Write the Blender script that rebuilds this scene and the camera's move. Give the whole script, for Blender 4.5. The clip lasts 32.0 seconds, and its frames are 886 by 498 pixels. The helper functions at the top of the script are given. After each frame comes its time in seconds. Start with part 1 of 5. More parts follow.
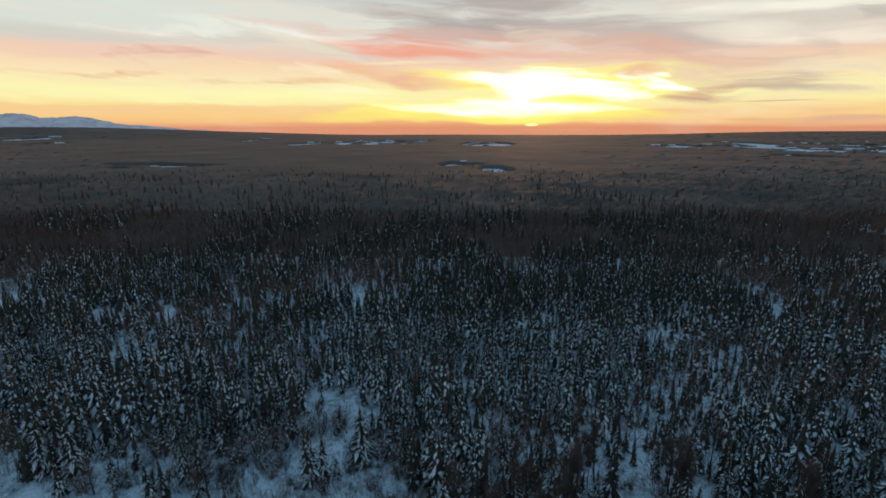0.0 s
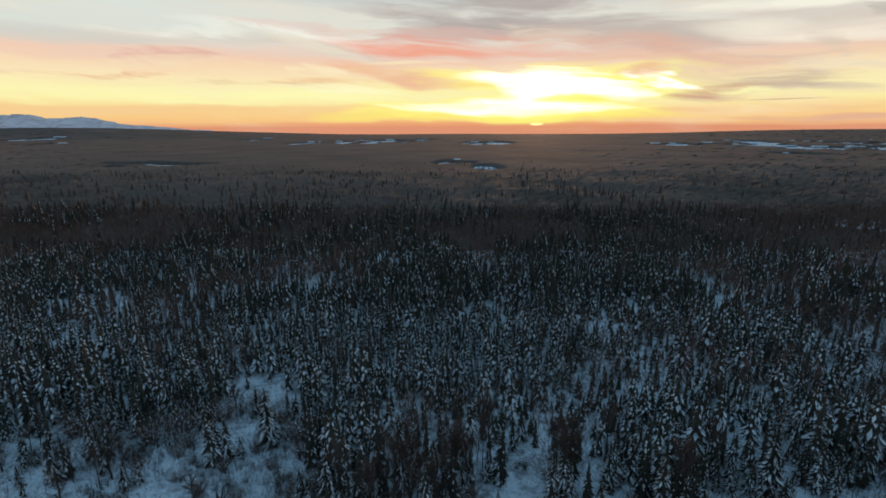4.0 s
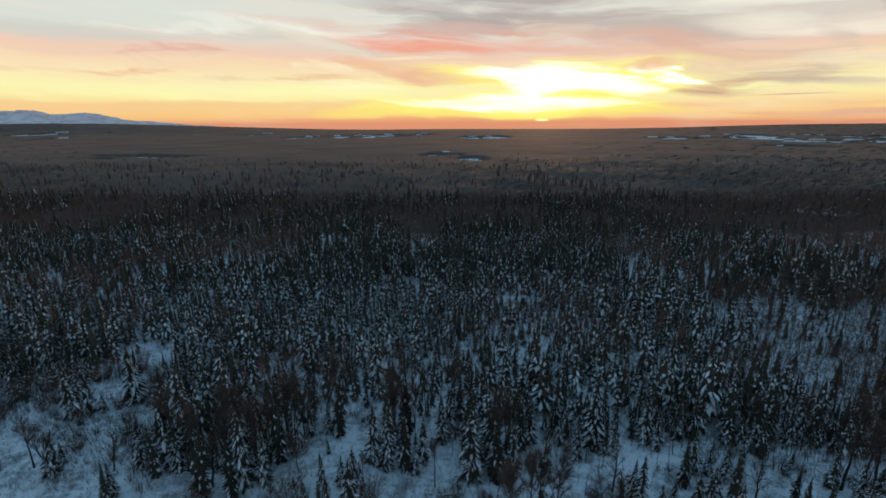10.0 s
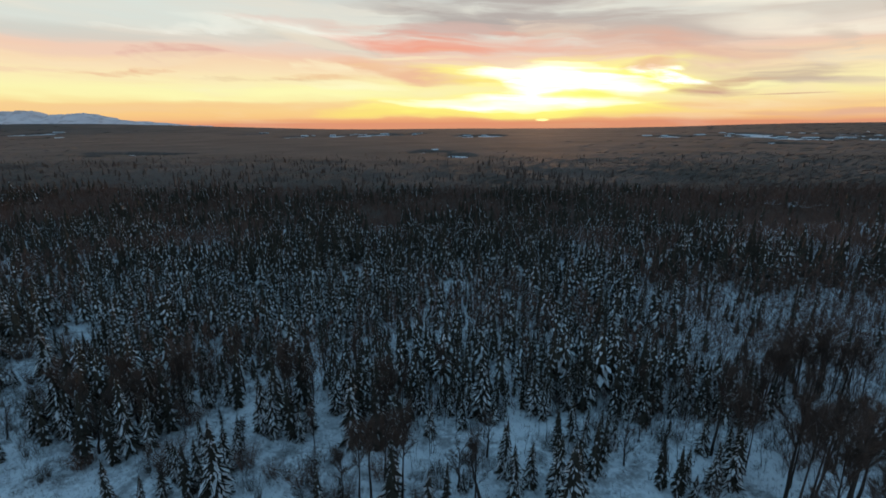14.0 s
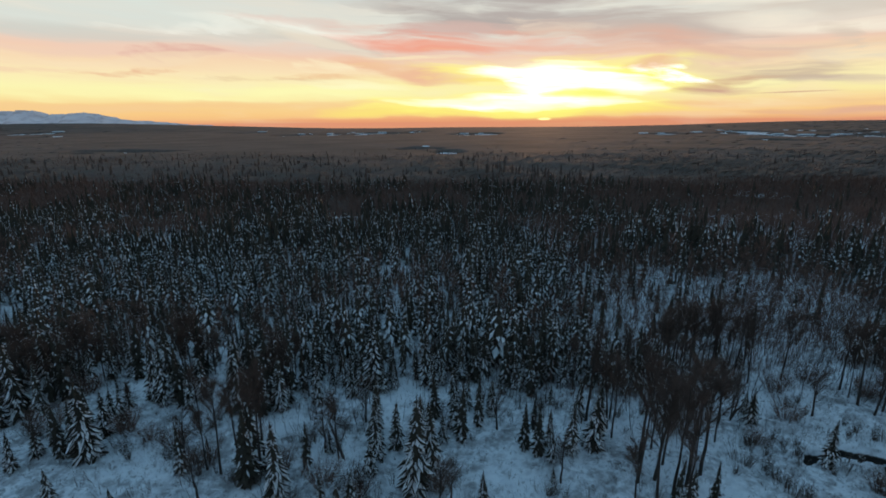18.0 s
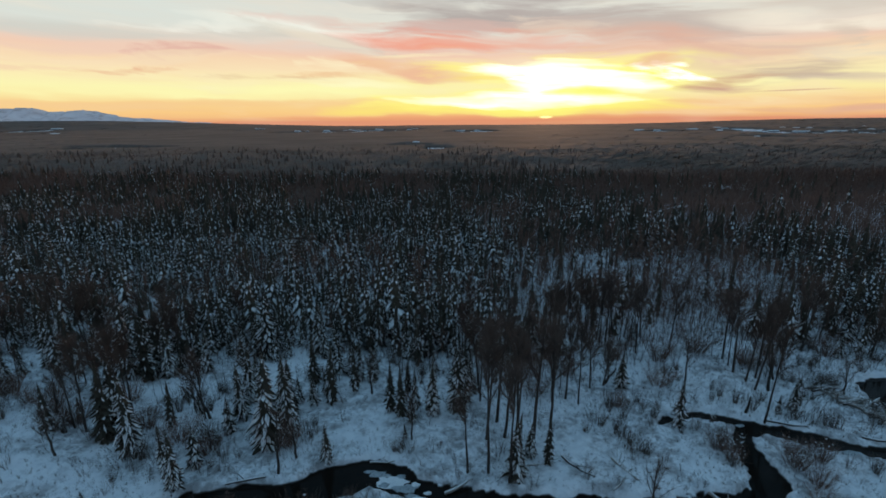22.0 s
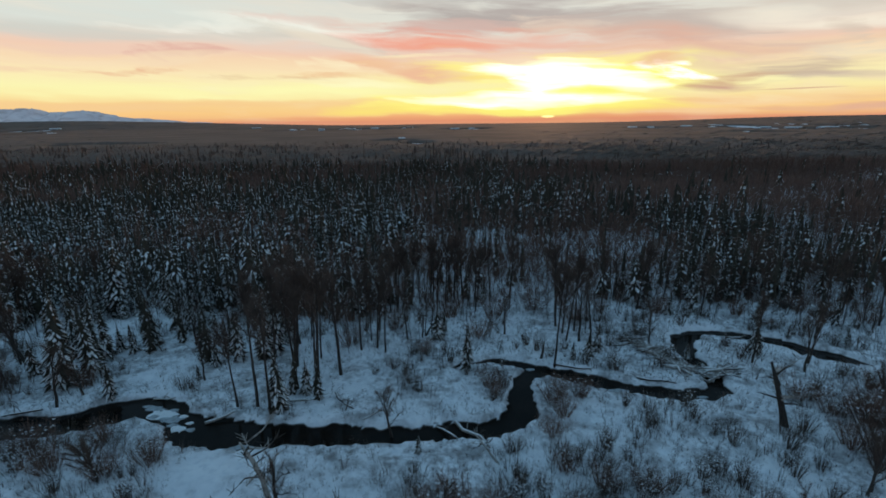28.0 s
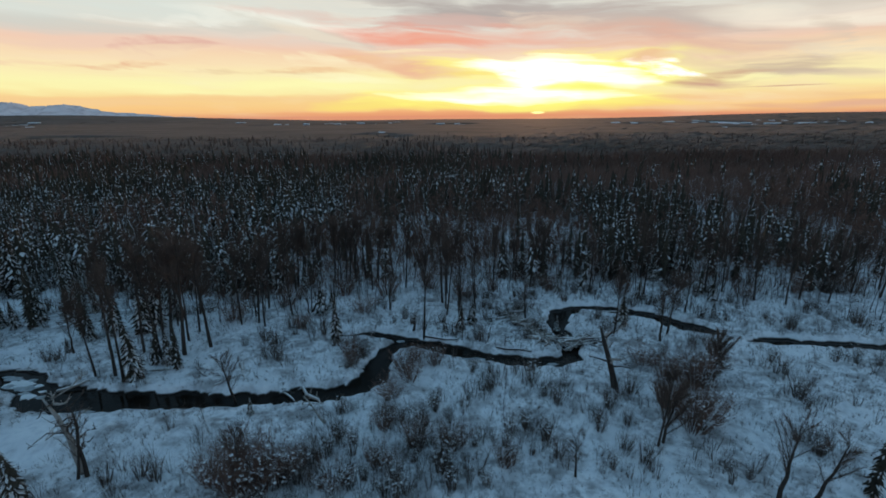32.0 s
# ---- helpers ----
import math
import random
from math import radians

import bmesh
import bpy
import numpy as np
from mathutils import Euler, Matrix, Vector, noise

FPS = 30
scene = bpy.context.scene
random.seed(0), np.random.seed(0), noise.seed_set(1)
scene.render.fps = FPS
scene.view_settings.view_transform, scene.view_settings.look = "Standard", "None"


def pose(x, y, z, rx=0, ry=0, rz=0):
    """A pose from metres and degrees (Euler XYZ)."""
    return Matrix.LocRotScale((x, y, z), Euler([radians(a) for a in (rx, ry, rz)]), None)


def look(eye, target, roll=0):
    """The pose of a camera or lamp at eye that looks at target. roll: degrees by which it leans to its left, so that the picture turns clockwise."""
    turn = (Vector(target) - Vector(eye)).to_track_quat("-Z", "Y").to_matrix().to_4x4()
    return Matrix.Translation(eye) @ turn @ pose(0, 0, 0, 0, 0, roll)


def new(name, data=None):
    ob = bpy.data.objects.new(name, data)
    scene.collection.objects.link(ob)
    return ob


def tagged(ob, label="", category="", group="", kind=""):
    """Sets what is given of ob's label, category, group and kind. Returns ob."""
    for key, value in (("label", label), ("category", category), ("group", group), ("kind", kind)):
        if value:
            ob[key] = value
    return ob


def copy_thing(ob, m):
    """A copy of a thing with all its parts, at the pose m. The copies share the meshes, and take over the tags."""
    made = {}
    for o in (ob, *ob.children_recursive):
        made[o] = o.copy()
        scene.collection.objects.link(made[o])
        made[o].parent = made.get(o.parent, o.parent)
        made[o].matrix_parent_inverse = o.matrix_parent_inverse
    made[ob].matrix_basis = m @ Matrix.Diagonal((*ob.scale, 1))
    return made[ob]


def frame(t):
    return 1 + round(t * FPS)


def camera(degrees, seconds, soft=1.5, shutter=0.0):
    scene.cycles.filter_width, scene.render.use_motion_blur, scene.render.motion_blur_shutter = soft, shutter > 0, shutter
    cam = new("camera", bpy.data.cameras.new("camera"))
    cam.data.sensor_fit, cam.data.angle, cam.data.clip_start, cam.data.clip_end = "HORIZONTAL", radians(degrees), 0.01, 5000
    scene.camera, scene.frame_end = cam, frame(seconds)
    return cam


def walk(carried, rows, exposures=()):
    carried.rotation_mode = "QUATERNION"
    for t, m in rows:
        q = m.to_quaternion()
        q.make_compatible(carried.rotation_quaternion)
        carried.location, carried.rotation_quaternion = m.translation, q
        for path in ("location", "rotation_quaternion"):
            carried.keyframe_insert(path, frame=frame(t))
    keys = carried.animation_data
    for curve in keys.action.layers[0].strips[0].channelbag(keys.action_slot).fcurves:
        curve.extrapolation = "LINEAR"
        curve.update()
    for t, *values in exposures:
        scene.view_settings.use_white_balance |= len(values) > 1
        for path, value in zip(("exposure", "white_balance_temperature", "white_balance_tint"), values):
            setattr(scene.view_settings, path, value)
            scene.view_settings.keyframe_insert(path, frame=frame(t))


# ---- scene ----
cam = camera(86.9, 32.0, soft=1.7)
METRES, EYE, TILT, LEAN, TURN = 200.0, 79.0, -14.6, 0.0, 0.0
ROWS = [
    (0.0, 0.0, 0.0, 0.0, 0.0, 0.0, -0.0),
    (0.5, 0.0147, -0.0017, -0.0006, 0.07, 0.01, 0.02),
    (1.0, 0.0296, -0.0035, -0.001, 0.17, 0.0, -0.01),
    (1.5, 0.0448, -0.0051, -0.0028, 0.26, 0.01, -0.01),
    (2.0, 0.0605, -0.0062, -0.0054, 0.42, -0.02, -0.01),
    (2.5, 0.0764, -0.0072, -0.0077, 0.53, -0.03, -0.04),
    (3.0, 0.0923, -0.0082, -0.011, 0.58, -0.04, 0.0),
    (3.5, 0.1076, -0.0094, -0.0144, 0.59, -0.03, 0.04),
    (5.5, 0.1669, -0.014, -0.0277, 0.59, -0.17, 0.01),
    (6.0, 0.1814, -0.015, -0.0312, 0.61, -0.24, -0.01),
    (6.5, 0.1959, -0.0162, -0.0345, 0.68, -0.34, 0.02),
    (7.0, 0.2114, -0.0167, -0.0382, 0.9, -0.34, 0.06),
    (7.5, 0.228, -0.017, -0.0412, 1.09, -0.37, 0.06),
    (8.0, 0.2441, -0.0176, -0.0443, 1.13, -0.37, 0.01),
    (8.5, 0.2605, -0.0182, -0.0483, 1.16, -0.36, 0.02),
    (9.0, 0.2762, -0.0194, -0.0523, 1.18, -0.4, -0.01),
    (9.5, 0.2917, -0.0206, -0.0563, 1.2, -0.5, -0.03),
    (10.0, 0.307, -0.0215, -0.0604, 1.2, -0.51, -0.02),
    (10.5, 0.3217, -0.0223, -0.0645, 1.2, -0.47, -0.02),
    (11.0, 0.3368, -0.0231, -0.0678, 1.2, -0.51, -0.09),
    (11.5, 0.3519, -0.0241, -0.0717, 1.23, -0.48, -0.04),
    (12.0, 0.3668, -0.0251, -0.0751, 1.21, -0.49, -0.03),
    (12.5, 0.3819, -0.0263, -0.0786, 1.23, -0.48, -0.01),
    (13.0, 0.3973, -0.0273, -0.0816, 1.26, -0.5, 0.0),
    (13.5, 0.4122, -0.0284, -0.0849, 1.27, -0.53, 0.02),
    (14.0, 0.4271, -0.0297, -0.0889, 1.25, -0.49, 0.07),
    (14.5, 0.4422, -0.0304, -0.0921, 1.29, -0.53, 0.13),
    (16.5, 0.5035, -0.0337, -0.1081, 1.39, -0.49, 0.1),
    (17.0, 0.5189, -0.0343, -0.1118, 1.41, -0.51, 0.1),
    (17.5, 0.5343, -0.0352, -0.1152, 1.45, -0.57, 0.14),
    (18.0, 0.5497, -0.036, -0.1193, 1.49, -0.57, 0.14),
    (18.5, 0.5654, -0.0367, -0.1225, 1.53, -0.63, 0.19),
    (19.0, 0.5808, -0.0373, -0.1262, 1.55, -0.67, 0.25),
    (19.5, 0.5964, -0.0384, -0.1303, 1.55, -0.65, 0.15),
    (20.0, 0.6122, -0.0391, -0.134, 1.6, -0.69, 0.15),
    (20.5, 0.6276, -0.0401, -0.1378, 1.6, -0.69, 0.18),
    (21.0, 0.6431, -0.041, -0.1417, 1.63, -0.7, 0.16),
    (21.5, 0.6585, -0.0414, -0.1456, 1.61, -0.75, 0.08),
    (22.0, 0.6741, -0.0423, -0.1498, 1.64, -0.78, 0.08),
    (22.5, 0.689, -0.0431, -0.1536, 1.63, -0.78, 0.12),
    (23.0, 0.7044, -0.0438, -0.1574, 1.64, -0.78, 0.11),
    (23.5, 0.7198, -0.0448, -0.1612, 1.63, -0.79, 0.11),
    (24.0, 0.7352, -0.0456, -0.1652, 1.65, -0.79, 0.13),
    (24.5, 0.7507, -0.0464, -0.169, 1.65, -0.82, 0.15),
    (25.0, 0.766, -0.0476, -0.173, 1.65, -0.79, 0.13),
    (25.5, 0.7817, -0.0485, -0.1767, 1.67, -0.8, 0.17),
    (27.5, 0.8449, -0.0523, -0.1919, 1.88, -0.78, 0.16),
    (28.0, 0.8606, -0.0531, -0.1955, 1.93, -0.81, 0.23),
    (28.5, 0.8765, -0.054, -0.1994, 1.99, -0.88, 0.28),
    (29.0, 0.8926, -0.055, -0.2032, 2.06, -0.92, 0.34),
    (29.5, 0.9096, -0.0555, -0.2071, 2.15, -0.9, 0.33),
    (30.0, 0.9268, -0.0563, -0.2104, 2.22, -0.9, 0.35),
    (30.5, 0.9438, -0.0575, -0.2136, 2.24, -0.89, 0.38),
    (31.0, 0.9583, -0.0591, -0.2145, 1.86, -0.98, 0.3),
    (31.5, 0.9681, -0.0609, -0.2149, 1.35, -1.13, 0.3),
    (32.0, 0.9729, -0.0617, -0.2158, 0.75, -1.29, 0.34),
]
walk(cam, [(t, pose(0, 0, EYE, TILT, LEAN, TURN) @ pose(METRES * x, METRES * y, METRES * z, 90 + pitch, roll, yaw)) for t, x, y, z, yaw, pitch, roll in ROWS])

# ---- world: dusk sky with a low sun behind streaked cloud ----
SUN_AZ, SUN_EL = 0.181, 0.005
world = bpy.data.worlds.new("dusk_sky")
scene.world = world
world.use_nodes = True
wt = world.node_tree
wt.nodes.clear()


def sock(tree, node, index, value):
    if isinstance(value, bpy.types.NodeSocket):
        tree.links.new(value, node.inputs[index])
    elif value is not None:
        node.inputs[index].default_value = value


def calc(op, a, b=None, c=None, clamp=False):
    n = wt.nodes.new("ShaderNodeMath")
    n.operation, n.use_clamp = op, clamp
    for i, v in enumerate((a, b, c)):
        sock(wt, n, i, v)
    return n.outputs[0]


def blend(fac, a, b, mode="MIX"):
    n = wt.nodes.new("ShaderNodeMix")
    n.data_type, n.blend_type, n.clamp_factor = "RGBA", mode, True
    sock(wt, n, 0, fac)
    for i, v in ((6, a), (7, b)):
        sock(wt, n, i, (*v, 1) if isinstance(v, tuple) else v)
    return n.outputs[2]


def lin(r, g, b):
    return tuple(((c / 255 + 0.055) / 1.055) ** 2.4 if c > 10 else c / 3294 for c in (r, g, b))


def ramp(tree, fac, stops, smooth="LINEAR"):
    n = tree.nodes.new("ShaderNodeValToRGB")
    n.color_ramp.interpolation = smooth
    els = n.color_ramp.elements
    while len(els) < len(stops):
        els.new(0.5)
    for e, (p, c) in zip(els, stops):
        e.position, e.color = p, (*c, 1)
    sock(tree, n, 0, fac)
    return n.outputs[0]


coord = wt.nodes.new("ShaderNodeTexCoord")
split = wt.nodes.new("ShaderNodeSeparateXYZ")
wt.links.new(coord.outputs["Generated"], split.inputs[0])
dx, dy, dz = split.outputs
az = calc("ARCTAN2", dx, dy)
el = calc("ARCSINE", dz)


def streaks(sa, se, tilt, detail, shift, distort=0.0):
    """Cloud noise stretched along the horizon."""
    v = wt.nodes.new("ShaderNodeCombineXYZ")
    sock(wt, v, 0, calc("MULTIPLY", az, sa))
    sock(wt, v, 1, calc("MULTIPLY", calc("ADD", el, calc("MULTIPLY", az, tilt)), se))
    sock(wt, v, 2, shift)
    n = wt.nodes.new("ShaderNodeTexNoise")
    n.inputs["Scale"].default_value, n.inputs["Detail"].default_value = 1.0, detail
    n.inputs["Roughness"].default_value, n.inputs["Distortion"].default_value = 0.55, distort
    wt.links.new(v.outputs[0], n.inputs["Vector"])
    return n.outputs[0]


drift_a = calc("MULTIPLY", calc("SUBTRACT", streaks(4.0, 12.0, 0.1, 3.0, 1.3), 0.5), 0.22)
drift_e = calc("MULTIPLY", calc("SUBTRACT", streaks(4.0, 16.0, 0.1, 3.0, 9.1), 0.5), 0.034)
az_true, el_true = az, el
az, el = calc("ADD", az, drift_a), calc("ADD", el, drift_e)
wispy = streaks(3.0, 24.0, 0.06, 5.0, 2.3, 0.1)
broad = streaks(2.0, 11.0, 0.08, 4.0, 7.7, 0.1)
fine = streaks(5.0, 60.0, 0.03, 4.0, 4.1, 0.1)
waft = calc("ADD", calc("MULTIPLY", calc("SUBTRACT", wispy, 0.5), 1.1), calc("MULTIPLY", calc("SUBTRACT", fine, 0.5), 0.6))


tufty = calc("ADD", calc("MULTIPLY", calc("SUBTRACT", streaks(16.0, 75.0, 0.1, 5.0, 5.5, 0.3), 0.5), 1.0), calc("MULTIPLY", waft, 0.5))


def patch(a0, e0, ra, re, tilt=0.0, rag=1.0, sharp=0.62):
    """Soft ragged lens-shaped bank of cloud or glow, 0 to 1."""
    da = calc("SUBTRACT", az, a0)
    de = calc("SUBTRACT", calc("SUBTRACT", el, e0), calc("MULTIPLY", da, tilt))
    q = calc("ADD", calc("POWER", calc("DIVIDE", calc("ABSOLUTE", da), ra * 1.25), 2.0), calc("POWER", calc("DIVIDE", calc("ABSOLUTE", de), re * 1.25), 2.0))
    q = calc("ADD", q, calc("MULTIPLY", tufty if rag > 1.2 else waft, -4.6 * rag))
    return calc("MULTIPLY", calc("SUBTRACT", 1.0, q), sharp, clamp=True)


up = calc("DIVIDE", calc("ADD", el_true, calc("MULTIPLY", drift_e, 0.45)), 0.7, clamp=True)
sunward = ramp(wt, up, [
    (0, lin(232, 160, 122)), (0.0, lin(240, 180, 128)), (0.0238, lin(250, 205, 135)), (0.0456, lin(249, 212, 146)), (0.0629, lin(252, 236, 168)), (0.0844, lin(252, 246, 180)), (0.1099, lin(252, 238, 182)), (0.1378, lin(250, 226, 184)), (0.1613, lin(247, 216, 180)), (0.1763, lin(242, 206, 182)), (0.1926, lin(232, 210, 194)), (0.2326, lin(226, 226, 214)), (0.3036, lin(220, 220, 211)), (0.4, lin(144, 163, 176)), (0.5, lin(107, 140, 165)), (1.0, lin(101, 140, 170))])
away = ramp(wt, up, [(0.0, lin(118, 110, 118)), (0.1, lin(126, 116, 124)), (0.3, lin(118, 128, 142)), (0.7, lin(105, 138, 165)), (1.0, lin(101, 140, 170))])
turn = calc("ABSOLUTE", calc("SUBTRACT", az_true, SUN_AZ))
facing = calc("SUBTRACT", 1.0, calc("DIVIDE", calc("SUBTRACT", turn, 0.95), 1.0, clamp=True))
sky = blend(facing, away, sunward)
low = calc("SUBTRACT", 1.0, calc("DIVIDE", calc("SUBTRACT", el_true, 0.24), 0.06, clamp=True))
seen = calc("MULTIPLY", low, facing)
veil = calc("MULTIPLY", calc("MULTIPLY", calc("SUBTRACT", broad, 0.47), 4.0, clamp=True), calc("MULTIPLY", seen, 0.14))
sky = blend(veil, sky, ramp(wt, up, [(0.0, lin(240, 170, 130)), (0.10, lin(246, 198, 140)), (0.19, lin(236, 182, 160)), (0.26, lin(200, 190, 184)), (1.0, lin(170, 170, 172))]))
lines = calc("MULTIPLY", calc("MULTIPLY", calc("SUBTRACT", fine, 0.50), 4.0, clamp=True), calc("MULTIPLY", seen, 0.22))
sky = blend(lines, sky, lin(240, 190, 158))
pale = calc("MULTIPLY", calc("MULTIPLY", calc("SUBTRACT", 0.47, wispy), 5.0, clamp=True), calc("MULTIPLY", seen, 0.3))
sky = blend(pale, sky, lin(252, 240, 216))


def layer(fac, strength, colour):
    global sky
    sky = blend(calc("MULTIPLY", fac, strength), sky, lin(*colour))


# banks of cloud from the far side to the near, then the burning gap round the sun
layer(patch(-0.665, 0.1707, 0.213, 0.0236, 0.12, 1.0, 0.8), 0.7, (214, 219, 212))
layer(patch(-0.596, 0.1437, 0.204, 0.0102, 0.03, 1.0, 0.8), 0.6, (206, 207, 198))
layer(patch(-0.559, 0.1241, 0.248, 0.0080, 0.04, 1.0, 0.8), 0.8, (240, 207, 186))
layer(patch(-0.496, 0.1236, 0.063, 0.0085, 0.06, 1.5, 0.6), 0.9, (228, 184, 168))
layer(patch(-0.578, 0.1070, 0.122, 0.0062, 0.06, 1.0, 0.8), 0.6, (246, 222, 188))
layer(patch(-0.707, 0.0878, 0.116, 0.0056, 0.07, 1.5, 0.6), 0.6, (244, 210, 176))
layer(patch(-0.593, 0.0893, 0.057, 0.0062, 0.07, 1.5, 0.6), 0.9, (236, 190, 152))
layer(patch(-0.383, 0.0852, 0.101, 0.0046, -0.02, 1.5, 0.6), 0.8, (232, 206, 164))
layer(patch(-0.376, 0.0581, 0.316, 0.0152, 0.02, 1.0, 0.8), 0.9, (254, 250, 182))
layer(patch(-0.418, 0.0341, 0.383, 0.0061, 0.01, 1.0, 0.8), 0.8, (248, 206, 144))
layer(patch(-0.690, 0.0270, 0.179, 0.0070, 0.01, 1.0, 0.8), 0.6, (246, 206, 150))
layer(patch(-0.422, 0.1675, 0.108, 0.0084, 0.06, 1.5, 0.6), 0.7, (242, 240, 228))
layer(patch(-0.253, 0.1663, 0.198, 0.0087, -0.09, 1.0, 0.8), 0.9, (246, 242, 228))
layer(patch(-0.233, 0.1443, 0.122, 0.0069, -0.16, 1.5, 0.6), 0.6, (208, 202, 188))
layer(patch(-0.191, 0.1331, 0.120, 0.0071, -0.21, 1.0, 0.8), 0.8, (234, 222, 202))
layer(patch(-0.344, 0.1814, 0.086, 0.0054, -0.04, 1.5, 0.6), 0.7, (232, 205, 192))
layer(patch(-0.178, 0.1762, 0.119, 0.0127, -0.07, 1.0, 0.8), 0.8, (230, 192, 178))
layer(patch(-0.012, 0.2088, 0.174, 0.0265, -0.01, 1.0, 0.8), 0.95, (180, 172, 167))
layer(patch(0.205, 0.2000, 0.215, 0.0290, -0.12, 1.0, 0.8), 0.95, (182, 172, 167))
layer(patch(-0.057, 0.1698, 0.122, 0.0148, 0.00, 1.0, 0.8), 0.9, (212, 182, 172))
layer(patch(0.299, 0.1578, 0.120, 0.0152, -0.17, 1.0, 0.8), 0.9, (204, 182, 172))
layer(patch(-0.068, 0.1496, 0.134, 0.0177, -0.09, 0.9, 0.6), 0.85, (243, 160, 137))
layer(patch(0.077, 0.1464, 0.165, 0.0157, -0.02, 0.9, 0.6), 0.9, (242, 160, 134))
layer(patch(0.227, 0.1634, 0.091, 0.0112, -0.23, 1.5, 0.6), 0.7, (228, 210, 192))
layer(patch(0.425, 0.1423, 0.118, 0.0165, -0.12, 1.0, 0.8), 0.9, (208, 188, 176))
layer(patch(0.322, 0.1259, 0.119, 0.0087, -0.05, 1.0, 0.8), 0.8, (237, 188, 160))
layer(patch(-0.046, 0.1240, 0.101, 0.0041, 0.02, 1.0, 0.8), 1, (255, 240, 196))
layer(patch(-0.092, 0.0999, 0.124, 0.0178, -0.09, 1.0, 0.8), 0.95, (240, 190, 158))
layer(patch(-0.214, 0.1051, 0.093, 0.0094, -0.08, 1.5, 0.6), 0.7, (254, 240, 200))
layer(patch(-0.226, 0.0894, 0.093, 0.0048, 0.01, 1.5, 0.6), 0.7, (240, 198, 152))
layer(patch(-0.227, 0.0726, 0.120, 0.0084, -0.04, 1.0, 0.8), 0.9, (255, 251, 205))
layer(patch(0.633, 0.1699, 0.139, 0.0102, -0.13, 1.0, 0.8), 0.7, (210, 206, 196))
layer(patch(0.602, 0.1477, 0.125, 0.0107, -0.11, 1.0, 0.8), 0.95, (253, 247, 228))
layer(patch(0.656, 0.1171, 0.025, 0.0130, -0.81, 1.5, 0.6), 0.7, (212, 200, 184))
layer(patch(0.474, 0.1023, 0.138, 0.0233, -0.06, 1.5, 0.6), 0.8, (239, 206, 176))
layer(patch(0.667, 0.0937, 0.106, 0.0140, -0.08, 1.5, 0.6), 0.7, (236, 224, 196))
layer(patch(0.550, 0.0689, 0.098, 0.0141, -0.02, 1.0, 0.6), 0.95, (208, 186, 166))
layer(patch(0.620, 0.0823, 0.067, 0.0103, -0.03, 1.0, 0.6), 0.95, (196, 178, 162))
layer(patch(0.625, 0.0512, 0.127, 0.0100, 0.19, 1.5, 0.6), 0.8, (252, 234, 182))
layer(patch(0.599, 0.0273, 0.115, 0.0072, -0.03, 1.0, 0.8), 0.7, (240, 200, 152))
layer(patch(0.586, 0.0122, 0.173, 0.0046, -0.01, 1.0, 0.8), 0.9, (228, 178, 148))
layer(patch(0.52, 0.125, 0.28, 0.085, 0.0, 0.8, 0.6), 0.4, (222, 196, 176))
layer(patch(0.347, 0.1735, 0.182, 0.0165, -0.15, 1.0, 0.6), 0.75, (196, 186, 178))
layer(patch(0.529, 0.1252, 0.098, 0.0097, -0.10, 1.0, 0.6), 0.7, (214, 198, 184))
layer(patch(0.458, 0.0892, 0.063, 0.0085, -0.21, 1.0, 0.6), 0.7, (226, 198, 172))
layer(patch(0.586, 0.0600, 0.085, 0.0071, 0.07, 1.0, 0.7), 0.6, (204, 186, 170))
layer(patch(-0.560, 0.2020, 0.360, 0.0340, 0.02, 0.9, 0.6), 0.65, (222, 231, 223))
layer(patch(0.610, 0.1900, 0.200, 0.0110, -0.04, 1.0, 0.7), 0.85, (250, 247, 230))
layer(patch(0.690, 0.1620, 0.026, 0.0085, -0.50, 1.3, 0.7), 0.8, (194, 188, 176))
layer(patch(0.580, 0.0720, 0.078, 0.0120, 0.12, 1.2, 0.7), 0.65, (192, 170, 152))
layer(patch(0.420, 0.1330, 0.150, 0.0150, -0.12, 1.0, 0.7), 0.7, (226, 178, 158))
glow = patch(0.179, 0.0654, 0.320, 0.0542, -0.02, 0.5, 0.9)
sky = blend(calc("MULTIPLY", glow, 0.8), sky, (1.0, 0.93, 0.38))
ember = patch(0.114, 0.0208, 0.330, 0.0132, -0.01, 0.3, 1.0)
sky = blend(calc("MULTIPLY", ember, 0.85), sky, (1.0, 0.92, 0.16))
layer(patch(-0.064, 0.0904, 0.102, 0.0138, -0.09, 0.7, 1.0), 1, (240, 192, 156))
layer(patch(0.056, 0.0801, 0.062, 0.0043, -0.01, 0.6, 1.0), 0.9, (242, 196, 130))
halo = patch(0.167, 0.0951, 0.195, 0.0309, -0.02, 0.7, 1.0)
halo = calc("ADD", halo, patch(0.347, 0.0695, 0.109, 0.0240, -0.13, 0.8, 0.9), clamp=True)
halo = calc("ADD", halo, patch(0.113, 0.0372, 0.266, 0.0217, -0.01, 0.5, 1.0), clamp=True)
sky = blend(calc("MULTIPLY", halo, 0.9), sky, (1.05, 0.98, 0.26))
core = patch(0.150, 0.0986, 0.115, 0.0186, -0.02, 0.6, 1.1)
core = calc("ADD", core, patch(0.254, 0.0773, 0.084, 0.0144, -0.12, 0.7, 1.1), clamp=True)
core = calc("ADD", core, patch(0.102, 0.0384, 0.191, 0.0152, -0.01, 0.5, 1.1), clamp=True)
core = calc("ADD", core, patch(0.180, 0.0580, 0.077, 0.0212, -0.02, 0.7, 0.9), clamp=True)
